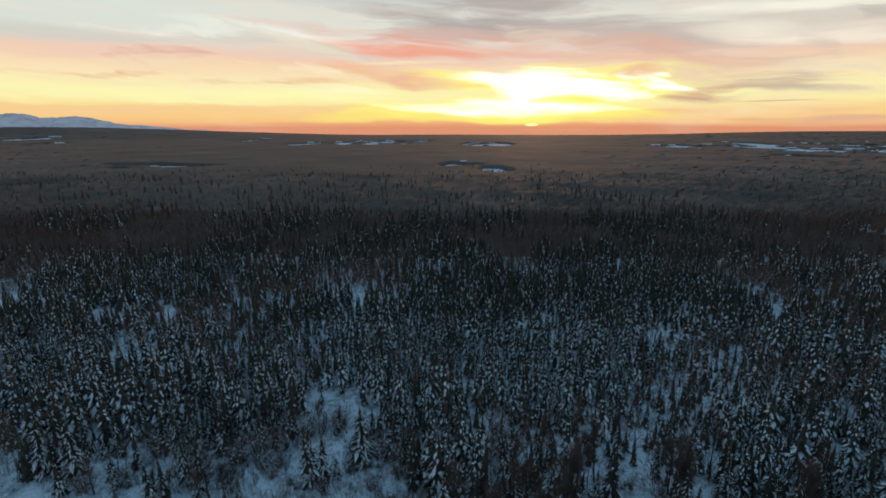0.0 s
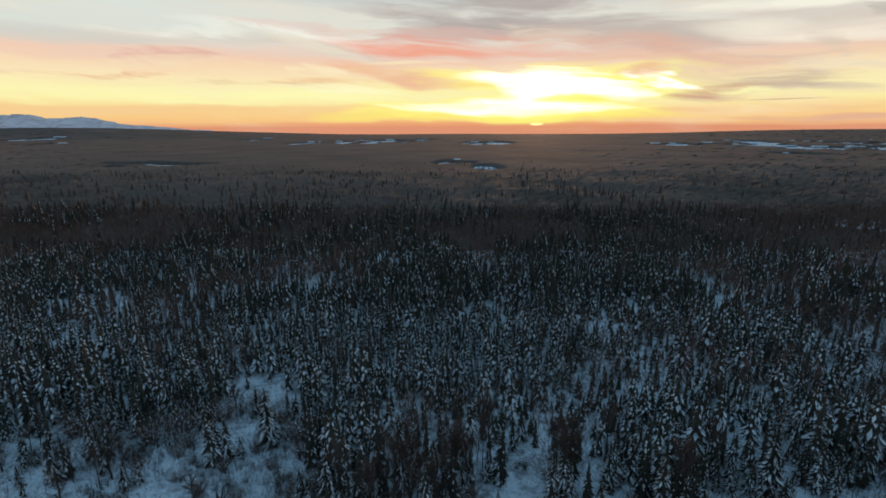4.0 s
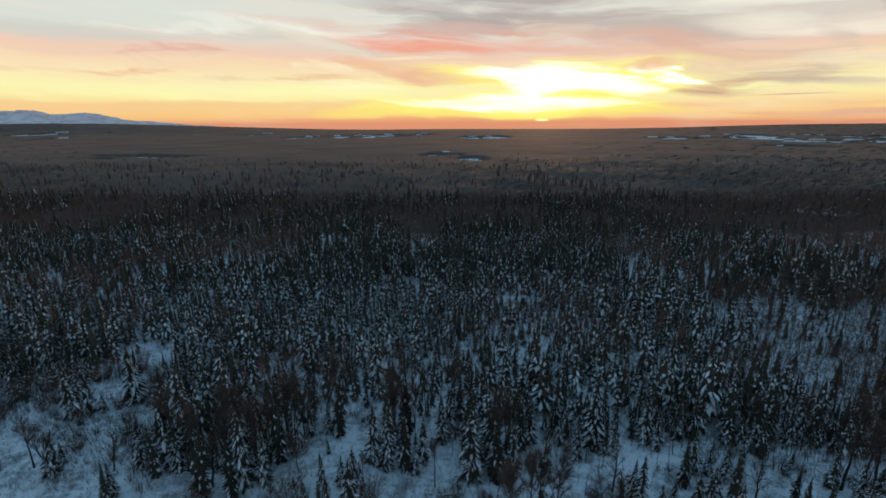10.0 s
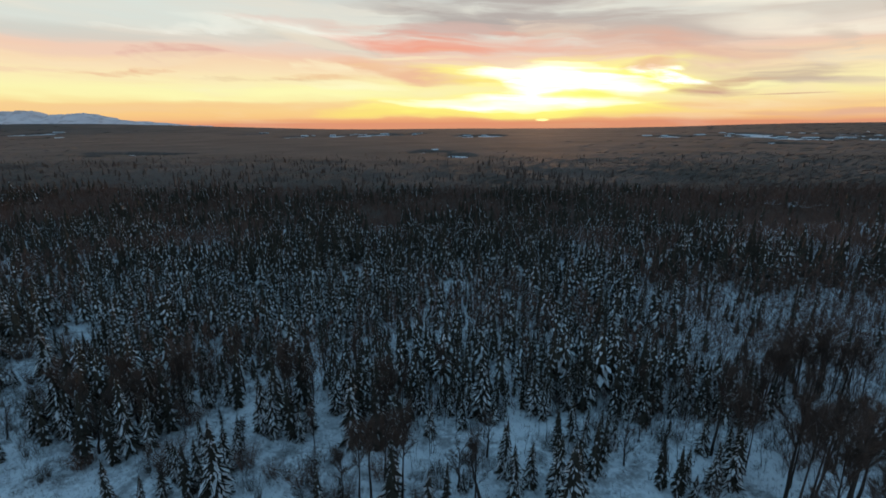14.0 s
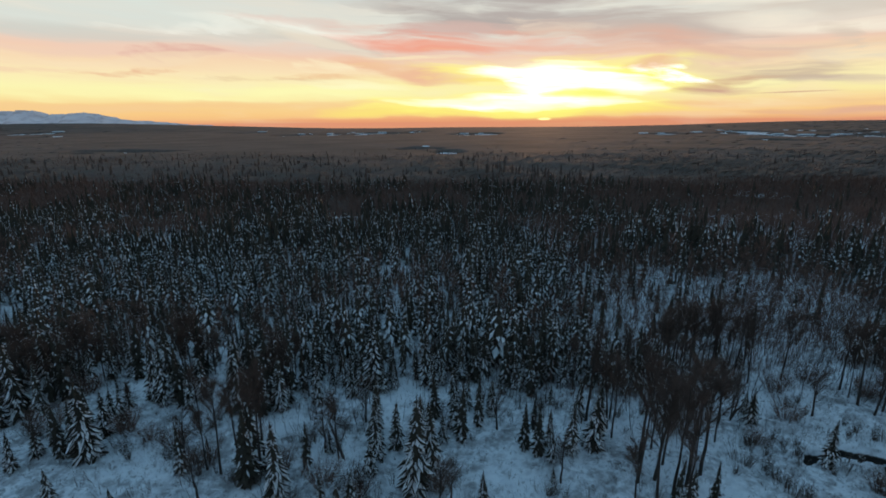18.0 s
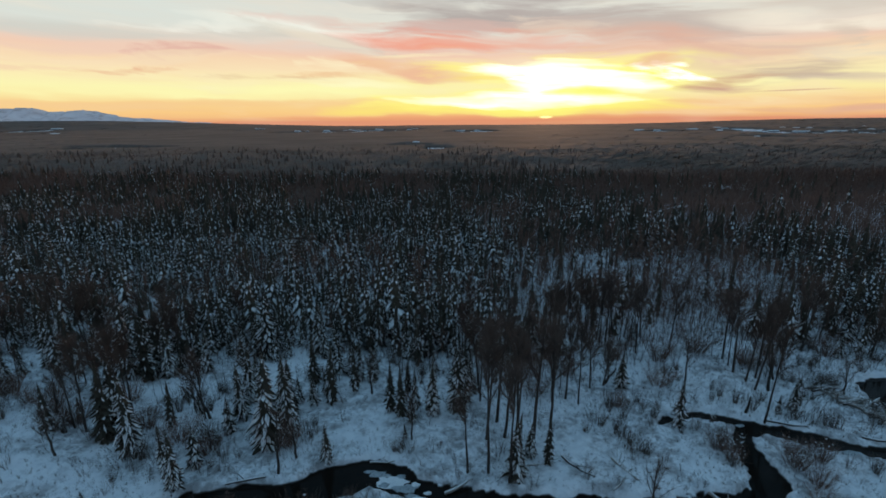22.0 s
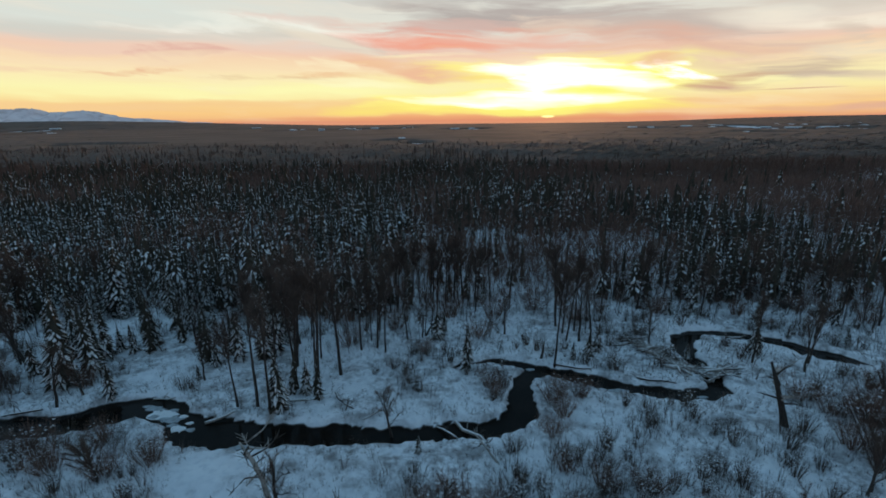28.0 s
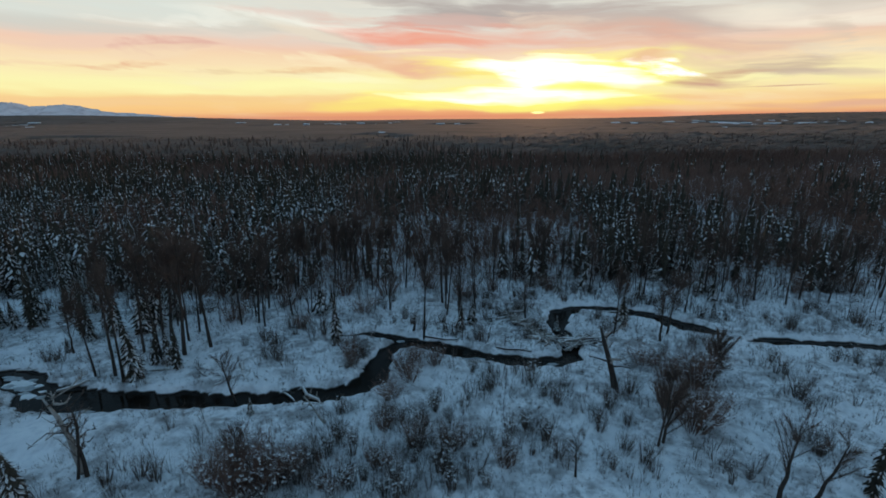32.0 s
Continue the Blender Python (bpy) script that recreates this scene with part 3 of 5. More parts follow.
# ---- trees ----
def spruce_arrays(seed, whorls, boughs, width, snowy, fine):
    """A spruce of height 1: trunk (slot 2), dark core and drooping boughs (0), ridges of snow along them (1)."""
    rnd = random.Random(seed)
    s = Shape()
    s.tube([(0, 0, -0.03), (0.004, 0, 0.5), (0, 0.003, 0.985)], [0.014, 0.009, 0.001], 5 if fine else 3, 2)

    def girth(q):
        return width * (1 - q) ** 0.8 * (0.72 + 0.28 * min(1.0, q / 0.16)) + 0.008
    sides = 6 if fine else 4
    for j, (q0, q1) in enumerate(((0.03, 0.40), (0.28, 0.68), (0.55, 0.99)) if fine else ((0.04, 0.55), (0.40, 0.99))):
        ring = [girth(q0) * 0.55 * rnd.uniform(0.7, 1.15) for _ in range(sides)]
        for k in range(sides):
            a, b = math.tau * k / sides + j, math.tau * (k + 1) / sides + j
            ra, rb = ring[k], ring[(k + 1) % sides]
            s.tri([(ra * math.cos(a), ra * math.sin(a), 0.05 + 0.93 * q0), (rb * math.cos(b), rb * math.sin(b), 0.05 + 0.93 * q0), (0, 0, 0.05 + 0.93 * q1)], 0)
    for w in range(whorls):
        q = max((w + rnd.uniform(-0.35, 0.35)) / whorls, 0)
        z = 0.06 + 0.915 * q
        reach = girth(q) * rnd.uniform(0.82, 1.15)
        a0 = rnd.uniform(0, 7)
        n = max(4, round(boughs * (1 - 0.4 * q)))
        for k in range(n):
            if rnd.random() < 0.10:
                continue
            a = a0 + math.tau * k / n + rnd.uniform(-0.4, 0.4)
            L = reach * rnd.uniform(0.6, 1.25)
            ca, sa = math.cos(a), math.sin(a)
            droop, wide = rnd.uniform(0.45, 1.0), L * rnd.uniform(0.17, 0.27)

            def at(rr, side, dz):
                return (ca * rr - sa * side, sa * rr + ca * side, z + dz)
            lift, mid_z, tip_z = 0.06 * L, -0.22 * L, -droop * L
            if fine:
                under = 0.16 * L + 0.004
                s.tri([at(0, 0, lift), at(0.55 * L, wide, mid_z - under), at(L, 0, tip_z), at(0.55 * L, 0, mid_z)], 0)
                s.tri([at(0, 0, lift), at(0.55 * L, 0, mid_z), at(L, 0, tip_z), at(0.55 * L, -wide, mid_z - under)], 0)
            else:
                s.tri([at(0, 0, lift), at(0.55 * L, wide, mid_z - 0.1 * L), at(L, 0, tip_z), at(0.55 * L, -wide, mid_z - 0.1 * L)], 0)
            if rnd.random() < snowy * (1.0 - (0.7 if fine else 0.45) * q ** 1.5):
                i, o = rnd.uniform(0.08, 0.4) * L, rnd.uniform(0.85, 1.08) * L
                m_, u = i + (o - i) * rnd.uniform(0.4, 0.65), 0.07 * L + 0.002
                sw, off = wide * (rnd.uniform(0.45, 0.8) if fine else rnd.uniform(0.7, 1.15)), wide * rnd.uniform(-0.3, 0.3)

                def zz(rr):
                    return (lift + (mid_z - lift) * rr / (0.55 * L) if rr < 0.55 * L else mid_z + (tip_z - mid_z) * (rr - 0.55 * L) / (0.45 * L)) + u
                if fine:
                    s.tri([at(i, 0, zz(i) - 0.5 * u), at(m_, off + sw, zz(m_) - 1.2 * u), at(o, off, zz(o) - 0.3 * u), at(m_, off, zz(m_))], 1)
                    s.tri([at(i, 0, zz(i) - 0.5 * u), at(m_, off, zz(m_)), at(o, off, zz(o) - 0.3 * u), at(m_, off - sw, zz(m_) - 1.2 * u)], 1)
                else:
                    s.tri([at(i, 0, zz(i)), at(m_, off + sw, zz(m_)), at(o, off, zz(o)), at(m_, off - sw, zz(m_))], 1)
    return s


def far_spruce(seed, tiers, sides, width, snowy):
    """Height 1, for the distance: tiers of single hanging boughs with a short ridge of snow on some."""
    rnd = random.Random(seed)
    s = Shape()
    for w in range(tiers):
        q = w / tiers
        r, z0, z1 = width * (1 - q) ** 0.8, 0.06 + 0.9 * q, 0.06 + 0.9 * q + 1.35 / tiers
        a0 = rnd.uniform(0, 7)
        for k in range(sides):
            a, b = a0 + math.tau * k / sides, a0 + math.tau * (k + 0.95) / sides
            j = rnd.uniform(0.8, 1.2)
            s.tri([(r * j * math.cos(a), r * j * math.sin(a), z0), (r * math.cos(b), r * math.sin(b), z0 + rnd.uniform(-0.03, 0.05)), (0, 0, min(z1, 1.0))], 0)
            if rnd.random() < snowy * (1 - 0.4 * q):
                m_, g, w_ = rnd.uniform(a, b), rnd.uniform(1.0, 1.15), rnd.uniform(0.17, 0.3)
                h = z1 - z0
                s.tri([(g * r * math.cos(m_ - w_), g * r * math.sin(m_ - w_), z0 + 0.02 * h), (g * r * math.cos(m_ + w_), g * r * math.sin(m_ + w_), z0 + 0.14 * h), (r * 0.52 * math.cos(m_), r * 0.52 * math.sin(m_), z0 + 0.55 * h)], 1)
    return s


def bare_shape(seed, limbs, twigs, spread, start=0.35, stout=1.0, crook=0.02, trunk_sides=6, bold=1.0):
    """A leafless tree of height 1: trunk (slot 0), limbs (0), twigs (1)."""
    rnd = random.Random(seed)
    trunk, limb, crown, rnd_limbs = Shape(), Shape(), Shape(), []
    pts, bend = [], Vector((0, 0, 0))
    for i in range(7):
        pts.append(bend + Vector((0, 0, -0.02 + 1.0 * i / 6)))
        bend = bend + Vector((rnd.uniform(-crook, crook), rnd.uniform(-crook, crook), 0)) * 1.6
    trunk.tube(pts, [0.016 * stout * (1 - 0.9 * i / 6) for i in range(7)], trunk_sides, 0)

    def spine(q):
        i = min(int(q * 6), 5)
        return pts[i].lerp(pts[i + 1], q * 6 - i)
    tips = []
    for k in range(limbs):
        q = start + (0.95 - start) * (k + rnd.random()) / limbs
        p, a = spine(q), rnd.uniform(0, math.tau)
        L = spread * (1.15 - 0.75 * (q - start) / (1 - start)) * rnd.uniform(0.7, 1.25)
        d = Vector((math.cos(a), math.sin(a), rnd.uniform(0.9, 2.0))).normalized()
        m_ = p + d * L * 0.5 + Vector((0, 0, 0.02))
        e = p + d * L + Vector((0, 0, 0.10 * L))
        one = Shape()
        rnd_limbs.append(one)
        limb.tube([p, m_, e], [0.0040 * stout * (1.2 - q), 0.0028 * stout * (1.2 - q), 0.0009], 3, 0)
        one.tube([p, m_, e], [0.0040 * stout * (1.2 - q), 0.0028 * stout * (1.2 - q), 0.0009], 3, 0)
        tips += [(p, m_, e)] * 2
    for k in range(twigs):
        p, m_, e = rnd.choice(tips)
        q = rnd.random()
        base = p.lerp(m_, q) if rnd.random() < 0.4 else m_.lerp(e, q)
        d = (e - p).normalized() + Vector((rnd.gauss(0, 0.6), rnd.gauss(0, 0.6), rnd.gauss(0.15, 0.5)))
        tip = base + d.normalized() * rnd.uniform(0.04, 0.12) * (1 + spread)
        side = Vector((rnd.gauss(0, 1), rnd.gauss(0, 1), rnd.gauss(0, 1))).cross(tip - base).normalized() * rnd.uniform(0.0007, 0.0015) * bold
        crown.tri([base - side, base + side, tip], 1)
    trunk.limbs = rnd_limbs
    return trunk, limb, crown


def joined(*shapes):
    out = Shape()
    for s in shapes:
        k = len(out.v)
        out.v += s.v
        out.t += [tuple(i + k for i in t) for t in s.t]
        out.m += s.m
    return out


def only(shape, slot):
    out = Shape()
    out.v = shape.v
    keep = [i for i, m in enumerate(shape.m) if m == slot]
    used = sorted({v for i in keep for v in shape.t[i]})
    re = {v: k for k, v in enumerate(used)}
    out.v = [shape.v[v] for v in used]
    out.t, out.m = [tuple(re[v] for v in shape.t[i]) for i in keep], [0] * len(keep)
    return out


def stand(name, templates, x, y, h, mats, label, category, wide=(0.8, 1.2), seed=5, lean=0.02):
    """Many trees in one object of kind stuff."""
    rng = np.random.default_rng(seed)
    x, y, h = np.asarray(x), np.asarray(y), np.asarray(h)
    z = height_at(x, y)
    pick = rng.integers(0, len(templates), len(x))
    V, T, I, k = [], [], [], 0
    for j, (v, t, m) in enumerate(templates):
        s = np.nonzero(pick == j)[0]
        if not len(s):
            continue
        a, w = rng.uniform(0, math.tau, len(s)), rng.uniform(*wide, len(s)) * h[s]
        lx, ly = rng.normal(0.0, lean, len(s)) * h[s], rng.normal(0, lean, len(s)) * h[s]
        ca, sa = np.cos(a)[:, None], np.sin(a)[:, None]
        px = (v[None, :, 0] * ca - v[None, :, 1] * sa) * w[:, None] + v[None, :, 2] * lx[:, None] + x[s][:, None]
        py = (v[None, :, 0] * sa + v[None, :, 1] * ca) * w[:, None] + v[None, :, 2] * ly[:, None] + y[s][:, None]
        pz = v[None, :, 2] * h[s][:, None] + z[s][:, None]
        V.append(np.stack([px, py, pz], 2).reshape(-1, 3))
        T.append((t[None] + (np.arange(len(s)) * len(v))[:, None, None] + k).reshape(-1, 3))
        I.append(np.tile(m, len(s)))
        k += len(s) * len(v)
    ob = new(name, to_mesh(name, np.concatenate(V), np.concatenate(T), mats, np.concatenate(I)))
    return tagged(ob, label, category, kind="stuff")


def jitter_grid(x0, x1, y0, y1, step, seed):
    rng = np.random.default_rng(seed)
    X, Y = np.meshgrid(np.arange(x0, x1, step), np.arange(y0, y1, step))
    return X.ravel() + rng.uniform(-0.48, 0.48, X.size) * step, Y.ravel() + rng.uniform(-0.48, 0.48, X.size) * step, rng.random(X.size)


edge_x, edge_y = [p[0] for p in EDGE], [p[1] for p in EDGE]
CLEARINGS = [(-560, 970, 150, 80), (-30, 118, 12, 12), (-193, 201, 22, 14), (-135, 188, 22, 14), (-30, 200, 9, 7),
             (86, 166, 9, 9), (140, 188, 14, 9), (184, 146, 9, 14), (108, 184, 10, 10), (-49, 206, 10, 6), (250, 150, 14, 9), (-110, 150, 12, 8)]


def forested(x, y, u, thin=0.0):
    """Where the closed forest stands; u is a random number per tree."""
    keep = y > np.interp(x, edge_x, edge_y) + (fbm(x / 6, y / 6, 41) - 0.5) * 6
    gaps = smooth(0.26, 0.42, fbm(x / 22, y / 22, 51)) * 0.6 + 0.4
    for cx, cy, rx, ry in CLEARINGS:
        e = ((x - cx) / rx) ** 2 + ((y - cy) / ry) ** 2
        gaps = gaps * (0.25 + 0.75 * smooth(0.5, 1.4, e + (fbm(x / (rx * 0.4), y / (ry * 0.4), 61) - 0.5)))
    gaps = np.maximum(gaps, 0.9 * smooth(200, 300, y))
    gaps = np.maximum(gaps, 0.95 * smooth(120, 170, x) * smooth(105, 135, y))
    return keep & (u < gaps - thin)


def leafless_share(x, y):
    """How much of the wood is birch and poplar."""
    n = fbm(x / 45, y / 45, 71)
    share = smooth(0.46, 0.58, n) * 0.75 + 0.05 + 0.30 * smooth(170, 300, y)
    share = share + 0.30 * smooth(110, 200, x) * smooth(150, 100, y) + 0.45 * smooth(330, 760, y + 0.35 * np.abs(x - 60))
    share = share + 0.6 * smooth(95, 240, x - 0.25 * y) * smooth(120, 220, y)
    return np.clip(share, 0, 0.95)


FOREST_MATS = [NEEDLE, LOAD, BARK]
WOOD_MATS = [BARK, TWIG]
mid_spruce = [spruce_arrays(100 + i, n, 7, w, sn, False).arrays() for i, (n, w, sn) in enumerate([(13, 0.18, 1.0), (12, 0.16, 0.95), (11, 0.205, 1.0), (13, 0.165, 0.6), (12, 0.14, 0.15), (12, 0.15, 0.35)])]
back_spruce = [far_spruce(200 + i, 7, 4, w, sn).arrays() for i, (w, sn) in enumerate([(0.16, 0.9), (0.14, 0.7), (0.175, 0.95), (0.14, 0.1)])]
far_back_spruce = [far_spruce(250 + i, 5, 3, w, sn).arrays() for i, (w, sn) in enumerate([(0.17, 0.5), (0.15, 0.3), (0.18, 0.05)])]
distant_spruce = [far_spruce(300 + i, 2, 3, w, 0.0).arrays() for i, w in enumerate([0.17, 0.15, 0.19])]
mid_bare = [joined(*bare_shape(400 + i, 7, 95, sp, 0.12, 0.32, 0.006, 3, 4.2)).arrays() for i, sp in enumerate([0.24, 0.20, 0.28, 0.22])]


def brush_puff(seed, n, width):
    """A distant leafless crown: many thin upswept blades."""
    rnd = random.Random(seed)
    s = Shape()
    for k in range(n):
        a, r, z = rnd.uniform(0, 7), width * math.sqrt(rnd.random()), rnd.uniform(0.15, 0.7)
        p = Vector((r * math.cos(a), r * math.sin(a), z))
        e = p + Vector((p.x * 0.6 + rnd.gauss(0, 0.04), p.y * 0.6 + rnd.gauss(0, 0.04), rnd.uniform(0.15, 0.34)))
        side = Vector((math.cos(a * 3), math.sin(a * 3), 0)) * rnd.uniform(0.008, 0.016)
        s.tri([p - side, p + side, e], 1)
    return s


back_bare = [brush_puff(500 + i, 22, w).arrays() for i, w in enumerate([0.2, 0.17, 0.23])]
distant_bare = [brush_puff(520 + i, 8, w).arrays() for i, w in enumerate([0.34, 0.40])]


def wood(tag, x0, x1, y0, y1, step, spruce, bare, seed, cone, near_cut=None, mats=FOREST_MATS):
    x, y, u = jitter_grid(x0, x1, y0, y1, step, seed)
    keep = forested(x, y, u)
    keep &= np.abs(x - 97) < 130 + cone * (y + 25)
    if near_cut is not None:
        keep &= near_cut(x, y)
    x, y = x[keep], y[keep]
    rng = np.random.default_rng(seed + 1)
    leafless = rng.random(len(x)) < leafless_share(x, y)
    tall = 0.75 + 0.5 * fbm(x / 30, y / 30, 81)
    h = (1 - 0.12 * smooth(300, 600, y) - 0.3 * smooth(640, 950, y)) * np.where(leafless, rng.uniform(8, 14, len(x)), 5.5 + 10.5 * rng.random(len(x)) ** 1.4) * tall
    shed = x + 60 * (fbm(x / 25, y / 25, 83) - 0.5) > 165
    s = ~leafless & ~shed
    stand("spruce_forest", spruce, x[s], y[s], h[s], mats, f"dense {tag} stand of slender snow-laden spruces", "forest", seed=seed)
    s = ~leafless & shed
    stand("spruce_forest", spruce[-3:] if len(spruce) > 4 else spruce[-2:], x[s], y[s], h[s], mats, f"dense {tag} stand of dark spruces that shed most snow", "forest", seed=seed + 5)
    b = leafless & (rng.random(len(x)) < 0.82)
    stand("leafless_wood", bare, x[b], y[b], h[b], WOOD_MATS, f"brown leafless {tag} birch and poplar wood", "forest", (0.7, 1.1), seed=seed + 2)


NEAR_BAND = 7.0
wood("nearer", -330, 520, 60, 170, 3.0, mid_spruce, mid_bare, 1000, 1.0, lambda x, y: y > np.interp(x, edge_x, edge_y) + np.where(x < -90, 0, NEAR_BAND))
wood("middle", -460, 680, 170, 265, 3.4, back_spruce, back_bare, 1010, 1.0)
wood("remoter", -600, 820, 265, 420, 4.2, far_back_spruce, back_bare, 1015, 1.0)
wood("farthest", -1150, 1400, 420, 960, 7.0, distant_spruce, distant_bare, 1020, 1.0, lambda x, y: fbm(x / 60, y / 60, 79) > 0.12 + 0.42 * smooth(620, 960, y), [CROWN, CROWN, BARK])


# understorey: brown leafless saplings and young snowy spruces that close the floor of the forest
low_puffs = [brush_puff(540 + i, 16, w).arrays() for i, w in enumerate([0.42, 0.5, 0.36])]
for x0, x1, y0, y1, step, share, seed in ((-230, 430, 62, 170, 2.6, 0.32, 1040), (-400, 600, 170, 300, 3.6, 0.5, 1044), (-520, 720, 300, 470, 5.2, 0.8, 1048)):
    x, y, u = jitter_grid(x0, x1, y0, y1, step, seed)
    inside = (y > np.interp(x, edge_x, edge_y) + 1) & (np.abs(x - 97) < 130 + y)
    for cx, cy, rx, ry in CLEARINGS[1:]:
        inside &= ((x - cx) / rx) ** 2 + ((y - cy) / ry) ** 2 > 0.7 + 0.6 * u
    brown = share * (0.55 + 0.9 * smooth(0.40, 0.60, fbm(x / 38, y / 38, 73))) + 0.5 * smooth(110, 190, x)
    k = inside & (u < brown)
    stand("leafless_wood", low_puffs, x[k], y[k], 4 + 5 * (u[k] * 41 % 1), WOOD_MATS, "brown leafless understorey beneath the forest trees", "forest", (0.7, 1.1), seed + 1)
    k = inside & (u > brown) & (u < brown + 0.38 * smooth(330, 230, y) * smooth(200, 140, x))
    stand("spruce_forest", back_spruce, x[k], y[k], 3 + 4.5 * (u[k] * 67 % 1), FOREST_MATS, "young snow-covered spruces beneath the taller trees", "forest", (1.1, 1.6), seed + 2)


# closed canopy of the far plain: one sheet of uneven tree tops with clearings and lots left out
TOWN = [(45, 1053, 60, 26, 11), (80, 960, 46, 20, 6), (-646, 2343, 90, 40, 12), (-528, 2435, 80, 40, 12), (-430, 2535, 120, 40, 12), (-305, 2720, 120, 40, 13), (-116, 2860, 90, 40, 13), (155, 2343, 80, 36, 11),
        (237, 2343, 70, 36, 11), (-1084, 2950, 110, 40, 14), (-2500, 3100, 120, 40, 16), (-1875, 2343, 80, 40, 12), (902, 2034, 70, 36, 11), (998, 2100, 70, 36, 11), (1156, 2103, 90, 36, 12),
        (1310, 2034, 90, 40, 12)]
TOWN_EAST = [(1196, 1697, 80, 36, 11), (962, 1329, 66, 30, 9), (1336, 1697, 90, 36, 11), (1362, 1608, 60, 30, 10), (1583, 1796, 90, 36, 12), (1460, 1720, 60, 30, 10), (1700, 1850, 80, 36, 12), (1280, 1760, 60, 30, 10)]


town = random.Random(23)
TOWN_EAST += [(round(town.uniform(1150, 2250)), round(town.uniform(1650, 2500)), town.choice((34, 46, 60)), 30, 10) for _ in range(16)]
TOWN += [(round(town.uniform(-760, -60)), round(town.uniform(2350, 2950)), town.choice((34, 46)), 30, 11) for _ in range(6)]


def lots(x, y):
    """1 inside the open lots in front of the town's buildings."""
    out = np.zeros(x.shape)
    for cx, cy, w, d, h in TOWN + TOWN_EAST:
        reach = cy * (0.065 + 0.03 * abs(math.sin(cx * 2.1)))
        e = ((x - cx) / (w * (0.55 + 0.6 * abs(math.sin(cx))))) ** 2 + ((y - cy + reach * 0.8) / reach) ** 2
        out = np.maximum(out, 1 - smooth(0.7, 1.1, e + 2.4 * (fbm(x / 45, y / 130, 19) - 0.42)))
    return out


rng = np.random.default_rng(9)
rows_y, cols = 250 * (4790 / 250) ** np.linspace(0, 1, 165), np.linspace(-1.28, 1.36, 380)
CY, CS = np.meshgrid(rows_y, cols, indexing="ij")
CX = CS * CY * (1 + rng.normal(0, 0.0015, CY.shape))
CY = CY * (1 + rng.normal(0, 0.003, CY.shape))
CX, CY = CX.ravel(), np.minimum(CY.ravel(), 4790)
mask = (0.8 + 0.2 * smooth(0.30, 0.42, fbm(CX / 120, CY / 120, 91))) * (0.72 * smooth(255, 310, CY) + 0.28 * smooth(360, 460, CY)) + smooth(700, 1100, CY)
for cx, cy, rx, ry in CLEARINGS:
    mask = mask * smooth(0.5, 1.3, ((CX - cx) / rx) ** 2 + ((CY - cy) / ry) ** 2 + 3.4 * (fbm(CX / 70, CY / 45, 17) - 0.36))
mask = np.clip(mask, 0, 1) * (1 - lots(CX, CY))
CZ = height_at(CX, CY) - 2.5 + mask * (5.8 + 2.0 * smooth(420, 950, CY) + 0.9 * smooth(900, 1200, CY) + (2.6 - 2.3 * smooth(450, 1000, CY)) * rng.random(CX.shape) ** 1.5 + (5 - 4 * smooth(500, 1000, CY)) * (fbm(CX / 70, CY / 70, 95) - 0.4))
ids = np.arange(CX.size).reshape(165, 380)
a, b, c, d = ids[:-1, :-1].ravel(), ids[:-1, 1:].ravel(), ids[1:, 1:].ravel(), ids[1:, :-1].ravel()
tagged(new("distant_woods", to_mesh("distant_woods", np.stack([CX, CY, CZ], 1), np.concatenate([np.stack([a, b, c], 1), np.stack([a, c, d], 1)]), [FARWOOD], None, True)),
       "brown leafless woods across the far plain, paled by a haze-like sheen", "forest", kind="stuff")


# snowy mountains beyond the plain, glowing faintly in place of haze
mx = np.linspace(-6000, -2300, 150)
crest = [(-6000, 179), (-4465, 199), (-4347, 204), (-4228, 213), (-4141, 212), (-4058, 195), (-3978, 167), (-3832, 170), (-3597, 184), (-3484, 172), (-3318, 132), (-3178, 108), (-2864, 88), (-2464, 50)]
peaks = np.interp(mx, [p[0] for p in crest], [p[1] for p in crest]) + 22 * (fbm(mx / 110, mx * 0 + 0.5, 101, 4) - 0.5)
MV, MT = [], []
folds = np.linspace(0, 1, 12)
for i, (px, pz) in enumerate(zip(mx, peaks)):
    for j, q in enumerate(folds):
        rough = 46 * (float(fbm(np.array([px / 130 + q * 1.3]), np.array([q * 3.1]), 103, 4)[0]) - 0.5) * math.sin(math.pi * q)
        MV.append((px, 4120 + 660 * q + 30 * math.sin(i * 0.9 + j), -20 + (pz + 20) * q ** 1.25 + rough))
    if i:
        for j in range(len(folds) - 1):
            k0, k1 = (i - 1) * len(folds) + j, i * len(folds) + j
            MT += [(k0, k1, k1 + 1), (k0, k1 + 1, k0 + 1)]
tagged(new("backdrop", to_mesh("backdrop", MV, MT, [PEAK])), "low snow-covered mountains on the horizon, with an added haze glow", "backdrop", kind="structure")


# ---- far town ----
def box(shape, x0, x1, y0, y1, z0, z1):
    p = [(x, y, z) for z in (z0, z1) for x, y in ((x0, y0), (x1, y0), (x1, y1), (x0, y1))]
    for q in ((0, 3, 2, 1), (4, 5, 6, 7), (0, 1, 5, 4), (1, 2, 6, 5), (2, 3, 7, 6), (3, 0, 4, 7)):
        shape.tri([p[i] for i in q])


